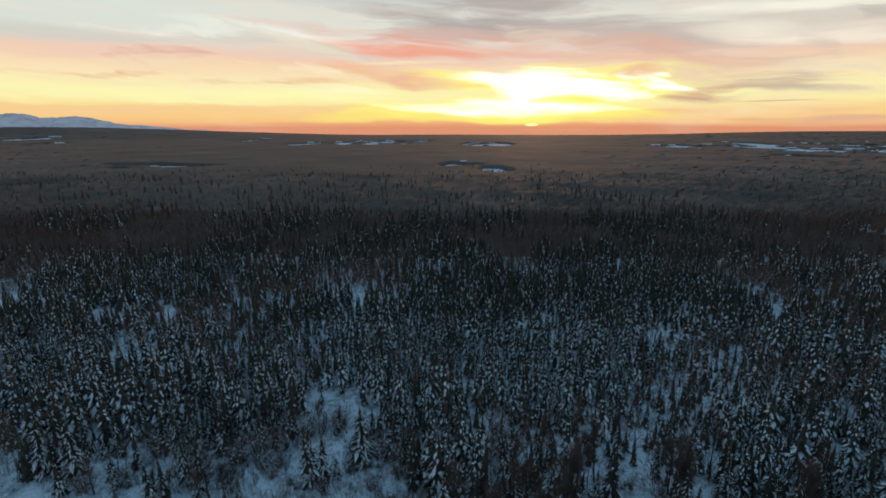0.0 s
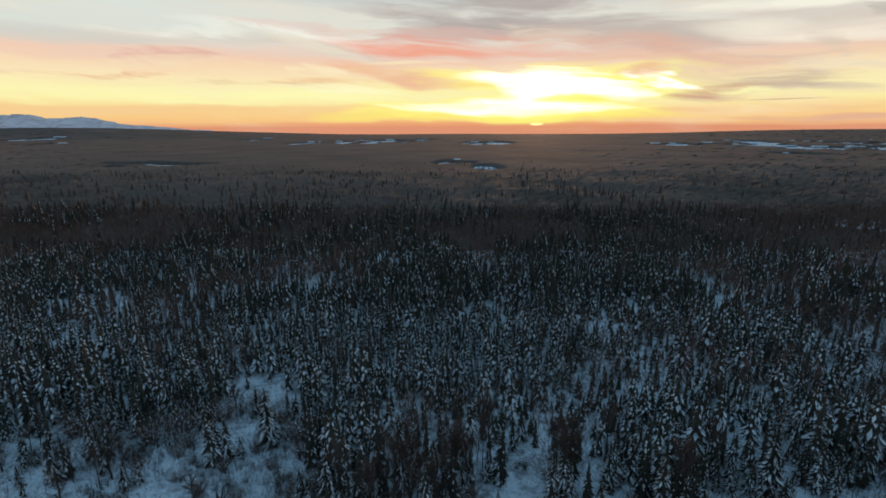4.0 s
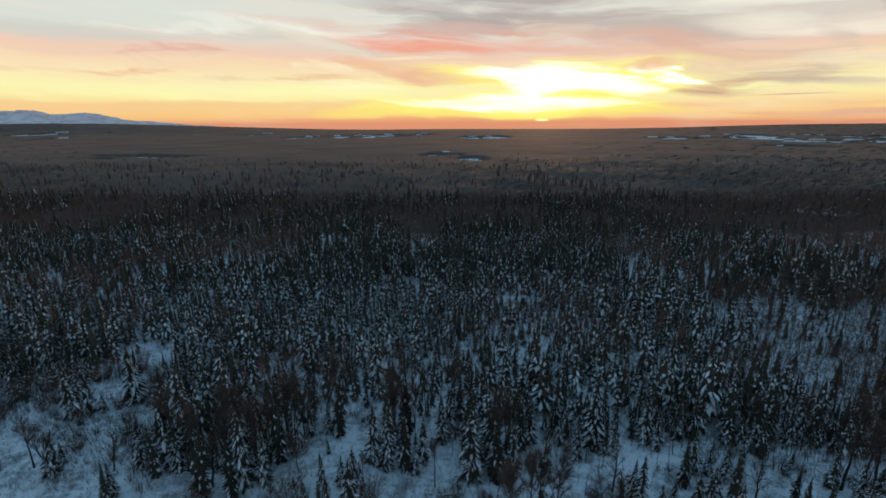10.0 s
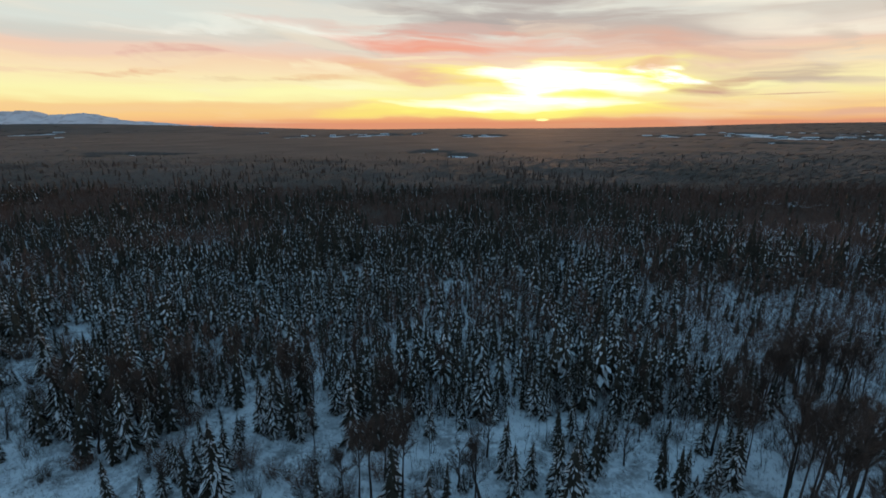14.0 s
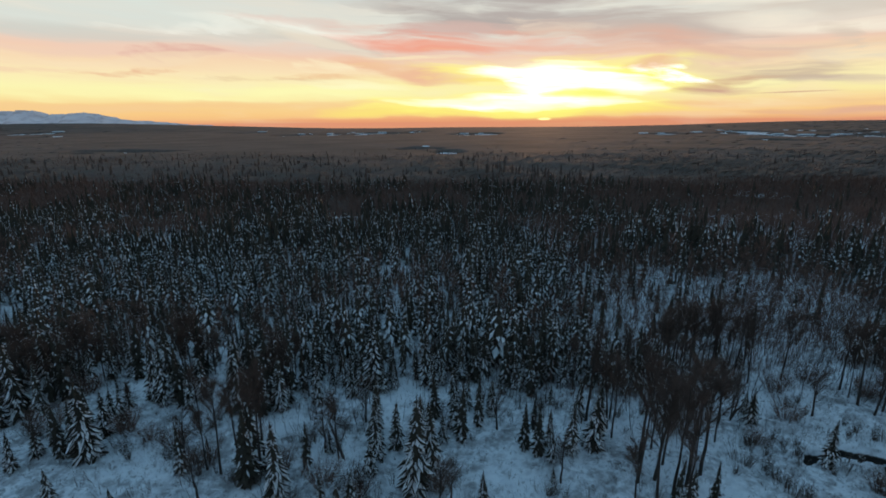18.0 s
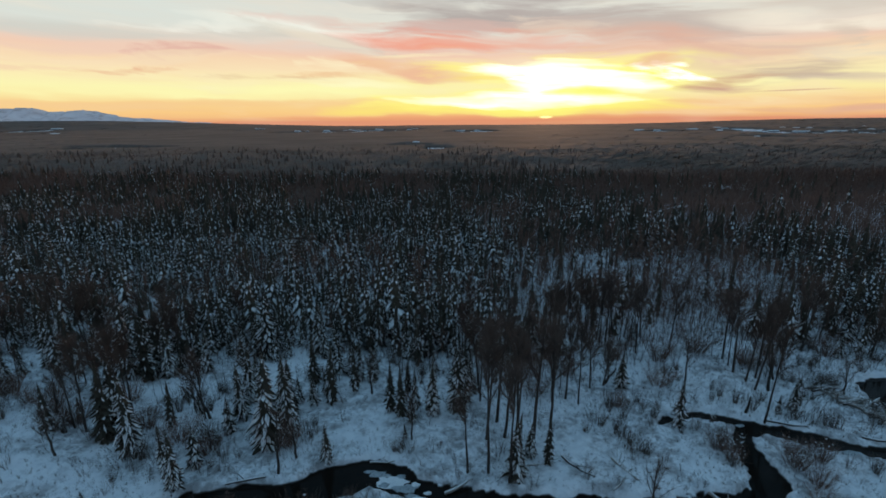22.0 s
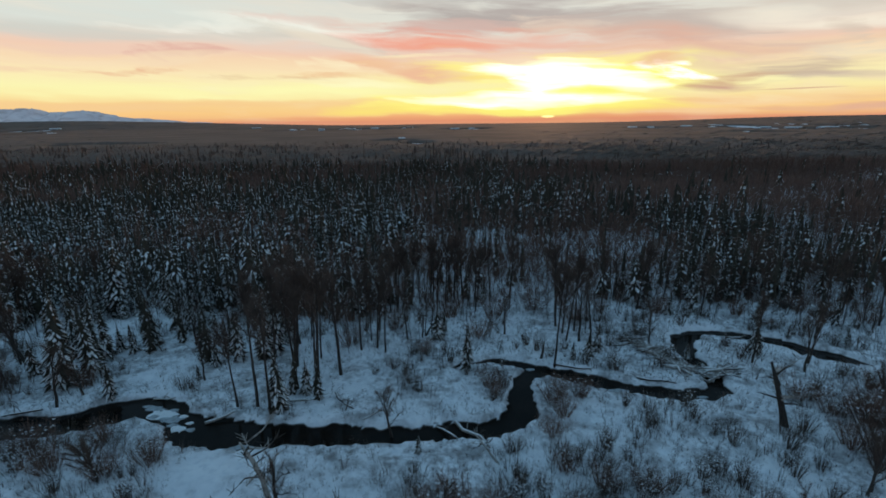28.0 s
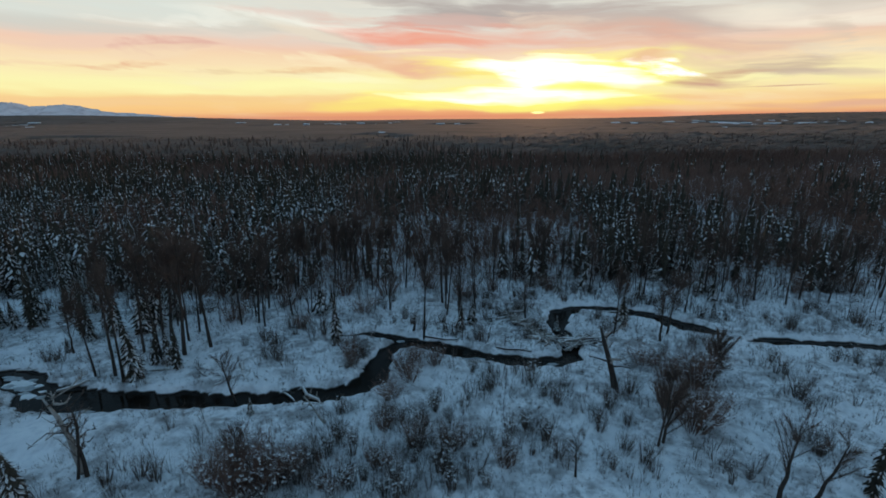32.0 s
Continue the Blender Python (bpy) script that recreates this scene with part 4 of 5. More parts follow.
for cx, cy, w, d, h in TOWN + TOWN_EAST:
    z = float(height_at(np.array([cx]), np.array([cy]))[0]) - 1
    hall = tagged(new("warehouse"), "long low pale building under a snow-covered roof", "building", "buildings of the far town")
    hall.location = (cx, cy, z)
    hall.rotation_euler = (0, 0, math.sin(cx * 12.9) * 0.5)
    w, d, h = w * (0.20 + 0.35 * abs(math.sin(cx * 3.7))), d * (0.35 + 0.3 * abs(math.sin(cy))), h * (0.35 + 0.3 * abs(math.sin(cx * 1.3)))
    body, roof = Shape(), Shape()
    box(body, -w / 2, w / 2, -d / 2, d / 2, 0, h)
    v = [(-w / 2 - 1, -d / 2 - 1, h), (w / 2 + 1, -d / 2 - 1, h), (w / 2 + 1, d / 2 + 1, h), (-w / 2 - 1, d / 2 + 1, h), (-w / 2 - 1, 0, h + d * 0.14), (w / 2 + 1, 0, h + d * 0.14)]
    for q in ((0, 1, 5, 4), (2, 3, 4, 5), (0, 4, 3), (1, 2, 5), (0, 3, 2, 1)):
        roof.tri([v[i] for i in q])
    part("wall", body, PANEL, hall)
    part("roof", roof, LOAD, hall, "snow-covered pitched roof")
    for i in range(6):
        win = Shape()
        x0 = -w / 2 + w * (i + 0.25) / 6
        box(win, x0, x0 + w / 12, -d / 2 - 0.15, -d / 2 + 0.1, h * 0.4, h * 0.7)
        part("window", win, PANE, hall)


# ---- single spruces at the forest edge and on the flats ----
def make_spruce(seed, whorls, boughs, width, snowy, label):
    s = spruce_arrays(seed, whorls, boughs, width, snowy, True)
    root = tagged(new("spruce"), label, "spruce tree", "spruces along the creek and forest edge")
    part("trunk", only(s, 2), BARK, root)
    part("crown", only(s, 0), NEEDLE, root)
    tagged(part("snow_load", only(s, 1), LOAD, root, "snow lying on the drooping boughs"), kind="stuff")
    return root


SNOWY, DUSTED = "slender dark green spruce with snow-laden drooping boughs", "dark narrow spruce with little snow on its boughs"
SPRUCES = [make_spruce(600, 24, 9, 0.165, 0.9, SNOWY), make_spruce(601, 25, 9, 0.145, 0.8, SNOWY), make_spruce(602, 19, 9, 0.20, 0.9, "broad young spruce heaped with fresh snow"),
           make_spruce(603, 24, 8, 0.125, 0.35, DUSTED), make_spruce(604, 21, 8, 0.17, 0.55, SNOWY)]
FINE = [make_spruce(610, 36, 11, 0.165, 0.9, SNOWY), make_spruce(611, 38, 11, 0.14, 0.8, SNOWY), make_spruce(612, 26, 11, 0.205, 0.95, "broad young spruce heaped with fresh snow"), make_spruce(613, 36, 10, 0.115, 0.28, DUSTED)]
SPRUCES_WEST = [(-93.7, 92.6, 16.5), (-90.4, 92.6, 12), (-85.7, 92.6, 16.5), (-58.7, 90, 12.8), (-45.7, 81.7, 8.4), (-43.8, 83.3, 8.3), (-43.5, 95.6, 6.9), (-30.9, 92.8, 12.6),
                (-30.1, 90, 14.6), (-27.6, 91.1, 12.4), (-24.7, 92.1, 6), (-19.9, 73.7, 5.8), (-19.8, 96.7, 16.5), (-19.4, 70.3, 10.4), (-9.6, 96.6, 10.9), (-7, 93.8, 11.5),
                (-6.8, 88.3, 15.7), (-6.5, 78, 9.1), (-5.1, 76.1, 9.3), (-3.2, 73.6, 10.8), (-3, 65.4, 8.2), (-2.9, 87.3, 16.4), (-1.7, 61.6, 11.4), (-0.4, 88.3, 15.1), (0.8, 76.1, 16.5),
                (1.9, 70.5, 12.9), (2.7, 81.8, 15.4), (5.5, 72.4, 7.8), (9.1, 73.4, 8.2), (11.3, 76.2, 10.8), (13.6, 65.5, 16), (13.7, 73.5, 9), (13.8, 88.4, 15.4), (14.7, 80.7, 16.5),
                (16.2, 82.8, 14.1), (19.7, 65.3, 15)]
SPRUCES_CLEARING = [(20.4, 68.7, 18), (20.7, 76.3, 16.5), (22.6, 95.4, 10.3), (24.3, 69.2, 12.3), (25.2, 55.8, 8.2), (25.4, 80.7, 8.8), (25.6, 74.8, 16.5), (27.5, 53.3, 10.7),
                    (27.6, 79.6, 10.2), (28.2, 87.9, 6.5), (32.6, 62.4, 8.1), (32.9, 53.4, 8.2), (33.1, 84.7, 8.6), (34.3, 57.2, 7), (35.2, 60.6, 9), (35.7, 83.5, 16), (36.8, 66, 9.8),
                    (38.8, 57.1, 11.6), (39.6, 59.3, 10.5), (39.6, 68.5, 7.1), (41, 72, 6.7), (42.8, 63, 10.1), (43.7, 66.2, 7.7), (44.1, 56.9, 16.5), (44.9, 75.2, 14.9), (45.3, 46.9, 6.1),
                    (47.7, 76.5, 16.5), (48.1, 73.1, 14.8), (49.4, 92, 10.4), (50.9, 83.1, 16.5), (51.8, 73.1, 15.1), (53.9, 72.1, 10.4), (55, 75.4, 10.7), (57, 44.8, 4.8),
                    (59.1, 81.5, 12.3), (60.9, 84.5, 12.6), (64.5, 78.2, 16.5), (65, 71.1, 17.7)]
SPRUCES_EDGE = [(69.4, 75.1, 16.5), (69.8, 72.3, 14.3), (70.1, 70, 16.5), (73.4, 72.2, 12.7), (75.2, 50.9, 16), (75.3, 54.1, 15.6), (80.4, 74.3, 10.4), (81.6, 48.2, 15.1),
                (82.1, 81.7, 5.6), (84, 35.1, 6.3), (84.2, 54.8, 9.8), (84.8, 81.6, 8), (86.6, 84.7, 7.1), (87.1, 59.1, 5.3), (87.3, 76.7, 9.4), (90.2, 43.5, 8.9), (91.5, 80, 17.6),
                (93.1, 40.6, 10.4), (94.1, 44.6, 7.8), (94.2, 78.4, 6.6), (94.7, 65.9, 9.3), (94.8, 62.5, 12.7), (94.8, 83.2, 7.1), (95.6, 53.1, 7.4), (96.1, 56.9, 11.4), (96.3, 80, 6.6),
                (99, 60.2, 10.2), (101, 83.3, 9.2), (103.2, 57.5, 13.1), (103.2, 81.7, 13.4), (103.3, 50, 17.9), (103.8, 59.8, 10.9), (104.6, 62.6, 5.9), (105, 79.4, 10.9),
                (105.7, 68.9, 11.7)]
SPRUCES_FLATS = [(106.1, 53.7, 15.1), (106.7, 81.9, 8.8), (107.6, 62.1, 6.3), (109.9, 65.5, 7.9), (109.9, 73.2, 10.3), (111, 62.2, 12.9), (111.4, 84.2, 10.7), (112.3, 72.5, 8.4),
                 (114.1, 46.7, 6.9), (114.5, 67.1, 10.5), (114.7, 71, 9.7), (117.3, 74.1, 6.4), (117.4, 70.7, 8.4), (122.5, 60.4, 10.3), (124.3, 85, 11.5), (124.5, 79.7, 9.3),
                 (124.6, 58.5, 10.5), (125.1, 66.3, 8.3), (126.1, 52.2, 3.2), (126.7, 57, 5.7), (127, 61, 8.3), (128.7, 80.7, 11.3), (129, 85.1, 11.5), (130, 74.3, 5.1),
                 (130.5, 58.8, 11.4), (134.4, 69.6, 9.4), (134.7, 60.5, 12.8), (134.7, 83.7, 8.2), (136.1, 62.4, 12.1), (137.5, 66.8, 9), (137.8, 85.9, 11), (143.7, 43.7, 10.8),
                 (144.3, 48.2, 8.5), (146.6, 48.4, 6.6), (146.7, 18.6, 7.7), (149.1, 46.4, 9.1), (166.5, 33.8, 3.1), (167.8, 68.3, 7.8), (168.8, 72, 5.2), (173.4, 56.1, 9.5),
                 (178.2, 90.1, 6), (193.7, 60.5, 3.9), (196.8, 61.5, 6.2), (199.1, 64, 6.1), (215.8, 62.5, 4.2), (228.9, 63.5, 7.4), (239.6, 69.7, 3), (240.9, 19.8, 9.8), (248.7, 66.3, 3.6)]
rnd = random.Random(77)
fresh = SPRUCES + FINE


def plant(proto, px, py, h, tilt=0.03):
    z = float(height_at(np.array([px]), np.array([py]))[0]) - 0.05
    w = h * rnd.uniform(0.9, 1.15)
    m = pose(px, py, z, math.degrees(rnd.gauss(0, tilt)), math.degrees(rnd.gauss(0.015, tilt)), 0) @ Matrix.Rotation(rnd.uniform(0, 6.28), 4, "Z") @ Matrix.Diagonal((w, w, h, 1))
    if proto in fresh:
        fresh.remove(proto)
        proto.matrix_basis = m
        return proto
    return copy_thing(proto, m @ Matrix.Diagonal((*(1 / v for v in proto.scale), 1)))


for px, py, h in SPRUCES_WEST + SPRUCES_CLEARING + SPRUCES_EDGE + SPRUCES_FLATS:
    kind = FINE[2] if h < 8 else rnd.choice([FINE[0], FINE[1], FINE[0], FINE[3]])
    plant(kind, px, py, h)
scatter = random.Random(81)
sown = 0
while sown < 30:
    px, py = (scatter.uniform(-98, -50), scatter.uniform(76, 104)) if sown < 20 else (scatter.uniform(205, 298), scatter.uniform(72, 92))
    if 78 - 0.27 * (px + 97) < py < np.interp(px, edge_x, edge_y) + 2 and bank_distance(np.array([px]), np.array([py]))[0] > 2 :
        plant(FINE[2] if sown % 4 == 0 else scatter.choice(SPRUCES), px, py, scatter.uniform(3, 7) if sown % 4 == 0 else scatter.uniform(6, 13))
        sown += 1
bx, by, bu = jitter_grid(-90, 330, 60, 112, 2.6, 1050)
ey = np.interp(bx, edge_x, edge_y)
k = forested(bx, by, bu) & (by <= ey + NEAR_BAND) & (by > ey)
bx, by = bx[k], by[k]
share = leafless_share(bx, by)
edge_bare, band_rest = [], []
planted = 0
for px, py, q in zip(bx, by, share):
    if rnd.random() < q:
        edge_bare.append((px, py, rnd.uniform(10, 17)))
    elif planted < 235 and (rnd.random() < 0.75 or -10 < px < 140):
        plant(SPRUCES[3] if px > 165 and rnd.random() < 0.75 else rnd.choice(SPRUCES), px, py, rnd.uniform(6.5, 14))
        planted += 1
    else:
        band_rest.append((px, py, rnd.uniform(6.5, 14)))
stand("spruce_forest", mid_spruce[2:], *zip(*band_rest), FOREST_MATS, "snow-laden spruces along the forest edge", "forest", seed=1055)


# ---- leafless trees ----
def make_bare(seed, limbs, twigs, spread, start, stout, crook, label, wood_mat=BARK, bold=1.4):
    trunk, limb, crown = bare_shape(seed, limbs, twigs, spread, start, stout, crook, 6, bold)
    root = tagged(new("poplar_tree"), label, "bare tree", "leafless trees on the creek flats")
    part("trunk", trunk, wood_mat, root, shade=True)
    for one in trunk.limbs:
        part("limb", one, wood_mat, root)
    tagged(part("crown", crown, [wood_mat, CROWN], root, "haze of fine brown twigs"), kind="stuff")
    return root


TALL = "tall leafless poplar with a straight trunk and brown twigs"
BARES = [make_bare(700, 12, 1100, 0.19, 0.52, 0.85, 0.003, TALL, BARK, 1.35), make_bare(701, 11, 1000, 0.165, 0.56, 0.8, 0.004, TALL, BARK, 1.3), make_bare(702, 12, 1150, 0.22, 0.48, 0.95, 0.006, TALL, BARK, 1.35),
         make_bare(703, 12, 1000, 0.40, 0.28, 1.6, 0.012, "crooked spreading leafless tree with twisted limbs")]
BARES.append(make_bare(704, 16, 4200, 0.70, 0.16, 2.0, 0.02, "low spreading leafless tree with a dense rounded brown crown", BARK, 2.4))
fresh += BARES
TRUNKS = [(66.8, 54.4, 12.5), (69.7, 53.4, 18.5), (71, 57.1, 15.8), (73.5, 55.2, 17.6), (75.9, 56.7, 16.9), (76.9, 52.9, 21.3), (89.2, 56.9, 13.9), (136, 69, 19), (136.5, 44.6, 14.8),
          (139.4, 63.8, 16), (139.4, 66.6, 16), (139.7, 44.7, 22.1), (139.9, 52.1, 21.7), (140.9, 69.7, 13.8), (142, 57, 20), (142.7, 42.4, 19.4), (143, 53, 20), (144.6, 49.7, 21),
          (145.5, 60.6, 16), (145.7, 56.3, 17), (147.5, 51.4, 22)]
TRUNKS_EAST = [(151, 54, 19), (152.9, 62.9, 16.3), (154.1, 67.1, 12.3), (155, 72, 16), (155.8, 64.2, 14.8), (157.8, 62.3, 16.3), (161.5, 67.9, 12.4), (165, 70, 9.6), (176, 83, 15),
               (184, 84, 16), (189.7, 58, 17.9), (193, 74, 18), (193.7, 77.1, 11.7), (193.8, 70.8, 14.9), (194, 68, 19), (194, 80, 15.9), (196.5, 72.1, 16), (200.4, 77.1, 12.9),
               (205, 82, 15), (214, 84, 16), (220.9, 27.6, 11.3), (226, 59, 13), (228, 82, 14), (236, 59, 12), (240, 80, 15), (254, 80, 14), (258, 80, 15), (263, 76, 14), (268, 73, 14),
               (273, 76, 15), (278, 74, 13), (281, 80, 15), (287, 79, 13), (291, 76, 15), (296, 82, 14)]
CROOKED = [(-24, 74, 7), (-8, 72, 8), (60.7, 58.1, 8.2), (69.3, 47.2, 8.3), (86.4, 59.2, 9.5), (90, 57, 11), (92, 68, 9), (94.6, 48.4, 6), (107.5, 43.5, 10.3), (109.2, 47, 7.5),
           (118, 66, 8), (127.3, 51.9, 8.6), (151, 22, 8), (162.3, 38.3, 9.1), (164.5, 69.3, 7), (166.2, 71.8, 6.4), (170.5, 20.5, 7.2), (181.7, 70.9, 9.4), (196.7, 68.2, 11),
           (200.3, 72.2, 9.9), (209, 22, 6), (210.3, 66.7, 7.4), (230.1, 18.8, 10), (233.5, 56.2, 9.9), (233.8, 18.8, 8.7), (244, 68.5, 7.1)]
for px, py, h in TRUNKS + TRUNKS_EAST:
    plant(rnd.choice(BARES[:3]), px, py, h, 0.04)
extra = []
while len(extra) < 30:
    px, py = rnd.uniform(-95, 75), rnd.uniform(45, 112)
    if 86 - 0.27 * (px + 97) < py < np.interp(px, edge_x, edge_y) + 2:
        extra.append((px, py))
for i, (px, py) in enumerate(extra):
    if i % 5 == 0:
        plant(rnd.choice(SPRUCES), px, py, rnd.uniform(4, 11))
    else:
        plant(rnd.choice(BARES[:4]), px, py, rnd.uniform(5, 12), 0.06)
for px, py, h in ((221.8, 28.2, 6.9), (238, 46, 5.5), (126, 28, 5)):
    plant(BARES[4], px, py, h, 0.12)
for px, py, h in CROOKED:
    plant(BARES[3], px, py, h, 0.08)
for px, py, h in edge_bare[:70]:
    plant(rnd.choice(BARES[:3]), px, py, h, 0.04)


# ---- dead trees, logs and driftwood ----
def make_snag(seed, stubs, stout, label, wood_mat=BARK):
    """A dead broken trunk of height 1 with a few stubs."""
    r = random.Random(seed)
    root = tagged(new("dead_snag"), label, "dead tree", "dead trees by the creek")
    trunk = Shape()
    pts = [(r.uniform(-0.012, 0.012) * i, r.uniform(-0.012, 0.012) * i, -0.03 + 0.25 * i) for i in range(5)]
    trunk.tube(pts, [0.055 * stout, 0.042 * stout, 0.034 * stout, 0.028 * stout, 0.012 * stout], 8)
    part("trunk", trunk, wood_mat, root, shade=True)
    for k in range(stubs):
        q = r.uniform(0.35, 1.0)
        a, L = r.uniform(0, 7), r.uniform(0.12, 0.42)
        p = Vector((0, 0, q * 0.97))
        m_ = p + Vector((math.cos(a) * L * 0.5, math.sin(a) * L * 0.5, r.uniform(-0.02, 0.10)))
        e = m_ + Vector((math.cos(a + r.uniform(-0.9, 0.9)) * L * 0.5, math.sin(a) * L * 0.5, r.uniform(-0.08, 0.12)))
        limb = Shape()
        limb.tube([p, m_, e], [0.016 * stout, 0.010 * stout, 0.004], 4)
        f = m_.lerp(e, 0.3)
        for n in range(5):
            f = m_.lerp(e, r.random())
            limb.tube([f, f + Vector((r.gauss(0, 0.07), r.gauss(0, 0.07), r.uniform(-0.02, 0.11)))], [0.005, 0.0015], 3)
        part("limb", limb, DEADWOOD if k % 2 else BARK, root)
    return root


def settle(px, py):
    return float(height_at(np.array([px]), np.array([py]))[0])


def snag_at(seed, px, py, h, lean_x, lean_y, stubs, stout, label, wood_mat=BARK):
    root = make_snag(seed, stubs, stout, label, wood_mat)
    root.matrix_basis = pose(px, py, settle(px, py) - 0.1, -lean_y, lean_x, 0) @ Matrix.Scale(h, 4)


snag_at(801, 220, 41, 10.5, -13, 6, 10, 1.05, "thick dead trunk leaning over the brush, bark dark and limbs broken")
snag_at(803, 151, 23, 10.5, -18, 8, 16, 0.8, "gnarled dead tree with snow caught on its split trunk", DEADWOOD)
snag_at(807, 151.8, 22.4, 8.5, -8, 10, 9, 0.6, "slim dead stem beside a larger dead tree")
snag_at(804, 165, 70, 4, 30, 0, 3, 1.3, "short broken stump beside the forest")
snag_at(805, 177.3, 32.5, 5, -42, 14, 11, 0.7, "fallen dead tree with pale twisted limbs by the creek", DEADWOOD)
snag_at(808, 187.6, 60.2, 3.6, 8, 0, 6, 1.5, "short dark splintered stump beside the creek")
snag_at(806, -19, 71, 11, 3, 0, 4, 0.6, "dead broken-topped trunk in a clearing")


def log(ax, ay, bx, by, radius, pale, drop=0.0, rise=0.0, branches=2, seed=0):
    """A fallen trunk lying on the snow, with a cap of snow on top."""
    r = random.Random(seed)
    za, zb = max(settle(ax, ay), -0.85) + radius * 0.6 - drop, max(settle(bx, by), -0.85) + radius * 0.6 + rise
    d = Vector((bx - ax, by - ay, zb - za))
    root = tagged(new("fallen_log"), "pale weathered fallen log capped with snow by the creek" if pale else "dark fallen trunk lying in the snow", "log", "fallen logs along the creek")
    root.location = (ax, ay, za)
    trunk, cap = Shape(), Shape()
    pts = [d * q + Vector((r.gauss(0, 0.03), r.gauss(0, 0.03), r.gauss(0, 0.015))) * d.length for q in (0, 0.3, 0.65, 1.0)]
    trunk.tube(pts, [radius, radius * 0.9, radius * 0.7, radius * 0.4], 6)
    cap.tube([p + Vector((0, 0, radius * 0.62)) for p in pts], [radius * 0.5, radius * 0.62, radius * 0.5, radius * 0.25], 6)
    part("trunk", trunk, DEADWOOD if pale else BARK, root, shade=True)
    part("snow_cap", cap, LOAD, root, "strip of snow along the top", shade=True)
    for k in range(branches):
        p = d * r.uniform(0.3, 0.95)
        e = p + Vector((r.gauss(0, 0.9), r.gauss(0, 0.9), r.uniform(0.2, 1.3)))
        br = Shape()
        br.tube([p, p.lerp(e, 0.5) + Vector((0, 0, 0.1)), e], [radius * 0.35, radius * 0.25, 0.015], 4)
        part("branch", br, DEADWOOD if pale else BARK, root)
    return root


LOGS = [(144.2, 46.4, 150, 46.5), (151.4, 47.7, 155.6, 43.2), (159, 47.7, 162, 43), (157.5, 40.9, 160.2, 43.7), (168.8, 40.4, 171.9, 36.9), (171.8, 41.8, 176.5, 35.0), (176, 46.8, 180, 47.8), (203, 53.5, 209, 51.6),
        (133, 40.5, 137, 43.0), (121, 47.2, 125, 46.8), (190, 58.2, 196, 56.2), (224, 71.6, 231, 70.8), (246, 59.2, 252, 58.4), (100, 41.5, 106, 42.8)]
for i, (ax, ay, bx_, by_) in enumerate(LOGS):
    log(ax, ay, bx_, by_, 0.16 + 0.05 * (i % 3), i % 3 != 1, seed=i)
r = random.Random(8)
JAM = [(207.0, 67.8), (210.9, 60.0), (212.6, 56.3), (218.9, 54.8)]
for i in range(80):
    k = i % 3
    (ax, ay), (bx_, by_) = JAM[k], JAM[k + 1]
    q = r.random()
    cx, cy = ax + q * (bx_ - ax) + r.gauss(0, 0.7), ay + q * (by_ - ay) + r.gauss(0, 0.7)
    a = math.atan2(by_ - ay, bx_ - ax) + (r.gauss(0, 0.35) if r.random() < 0.6 else r.uniform(-1.6, 1.6))
    L = r.uniform(1.5, 6.5)
    log(cx - L / 2 * math.cos(a), cy - L / 2 * math.sin(a), cx + L / 2 * math.cos(a), cy + L / 2 * math.sin(a), r.uniform(0.12, 0.34), r.random() < 0.85, rise=r.uniform(-0.1, 1.3), branches=r.choice([3, 4, 5]), seed=50 + i)


# ---- shelf ice in the creek ----
def floe(px, py, sx, sy, seed):
    r = random.Random(seed)
    n = 13
    ring = [(sx * math.cos(math.tau * k / n) * r.uniform(0.55, 1.15), sy * math.sin(math.tau * k / n) * r.uniform(0.55, 1.15)) for k in range(n)]
    s = Shape()
    for k in range(n):
        (x0, y0), (x1, y1) = ring[k], ring[(k + 1) % n]
        s.tri([(0, 0, 0.10), (x0, y0, 0.06), (x1, y1, 0.06)])
        s.tri([(x0, y0, 0.06), (x0 * 1.02, y0 * 1.02, -0.06), (x1 * 1.02, y1 * 1.02, -0.06), (x1, y1, 0.06)])
    ob = new("ice_floe", s.mesh("ice_floe", [LOAD if seed % 4 == 0 else ICE]))
    ob.location = (px, py, -0.78 + 0.012 * (seed % 5))
    tagged(ob, "flat plate of grey shelf ice along the creek", "ice", "ice plates in the creek")


for i, (px, py, sx, sy) in enumerate([(125, 43.2, 2.6, 1.4), (127.2, 41.8, 2.2, 1.0), (122.8, 44.6, 1.6, 0.8), (199, 50.6, 2.6, 0.8), (206, 48.0, 2.2, 0.6), (185.2, 57.6, 0.9, 0.45), (243, 59.2, 1.8, 1.0), (247.5, 57.0, 2.6, 0.9),
                                       (129.5, 39.6, 1.8, 0.9), (226, 68.1, 1.6, 0.6), (158, 35.8, 1.6, 0.5), (141, 35.6, 1.8, 0.6), (128.6, 42.6, 0.9, 0.5), (126.2, 44.3, 0.8, 0.5), (124.0, 42.4, 1.0, 0.6), (128.2, 40.4, 1.1, 0.5), (130.6, 41.0, 0.7, 0.4), (121.3, 45.2, 1.0, 0.4), (131.6, 39.4, 0.9, 0.5), (212, 49.0, 1.2, 0.4)]):
    floe(px, py, sx, sy, i)


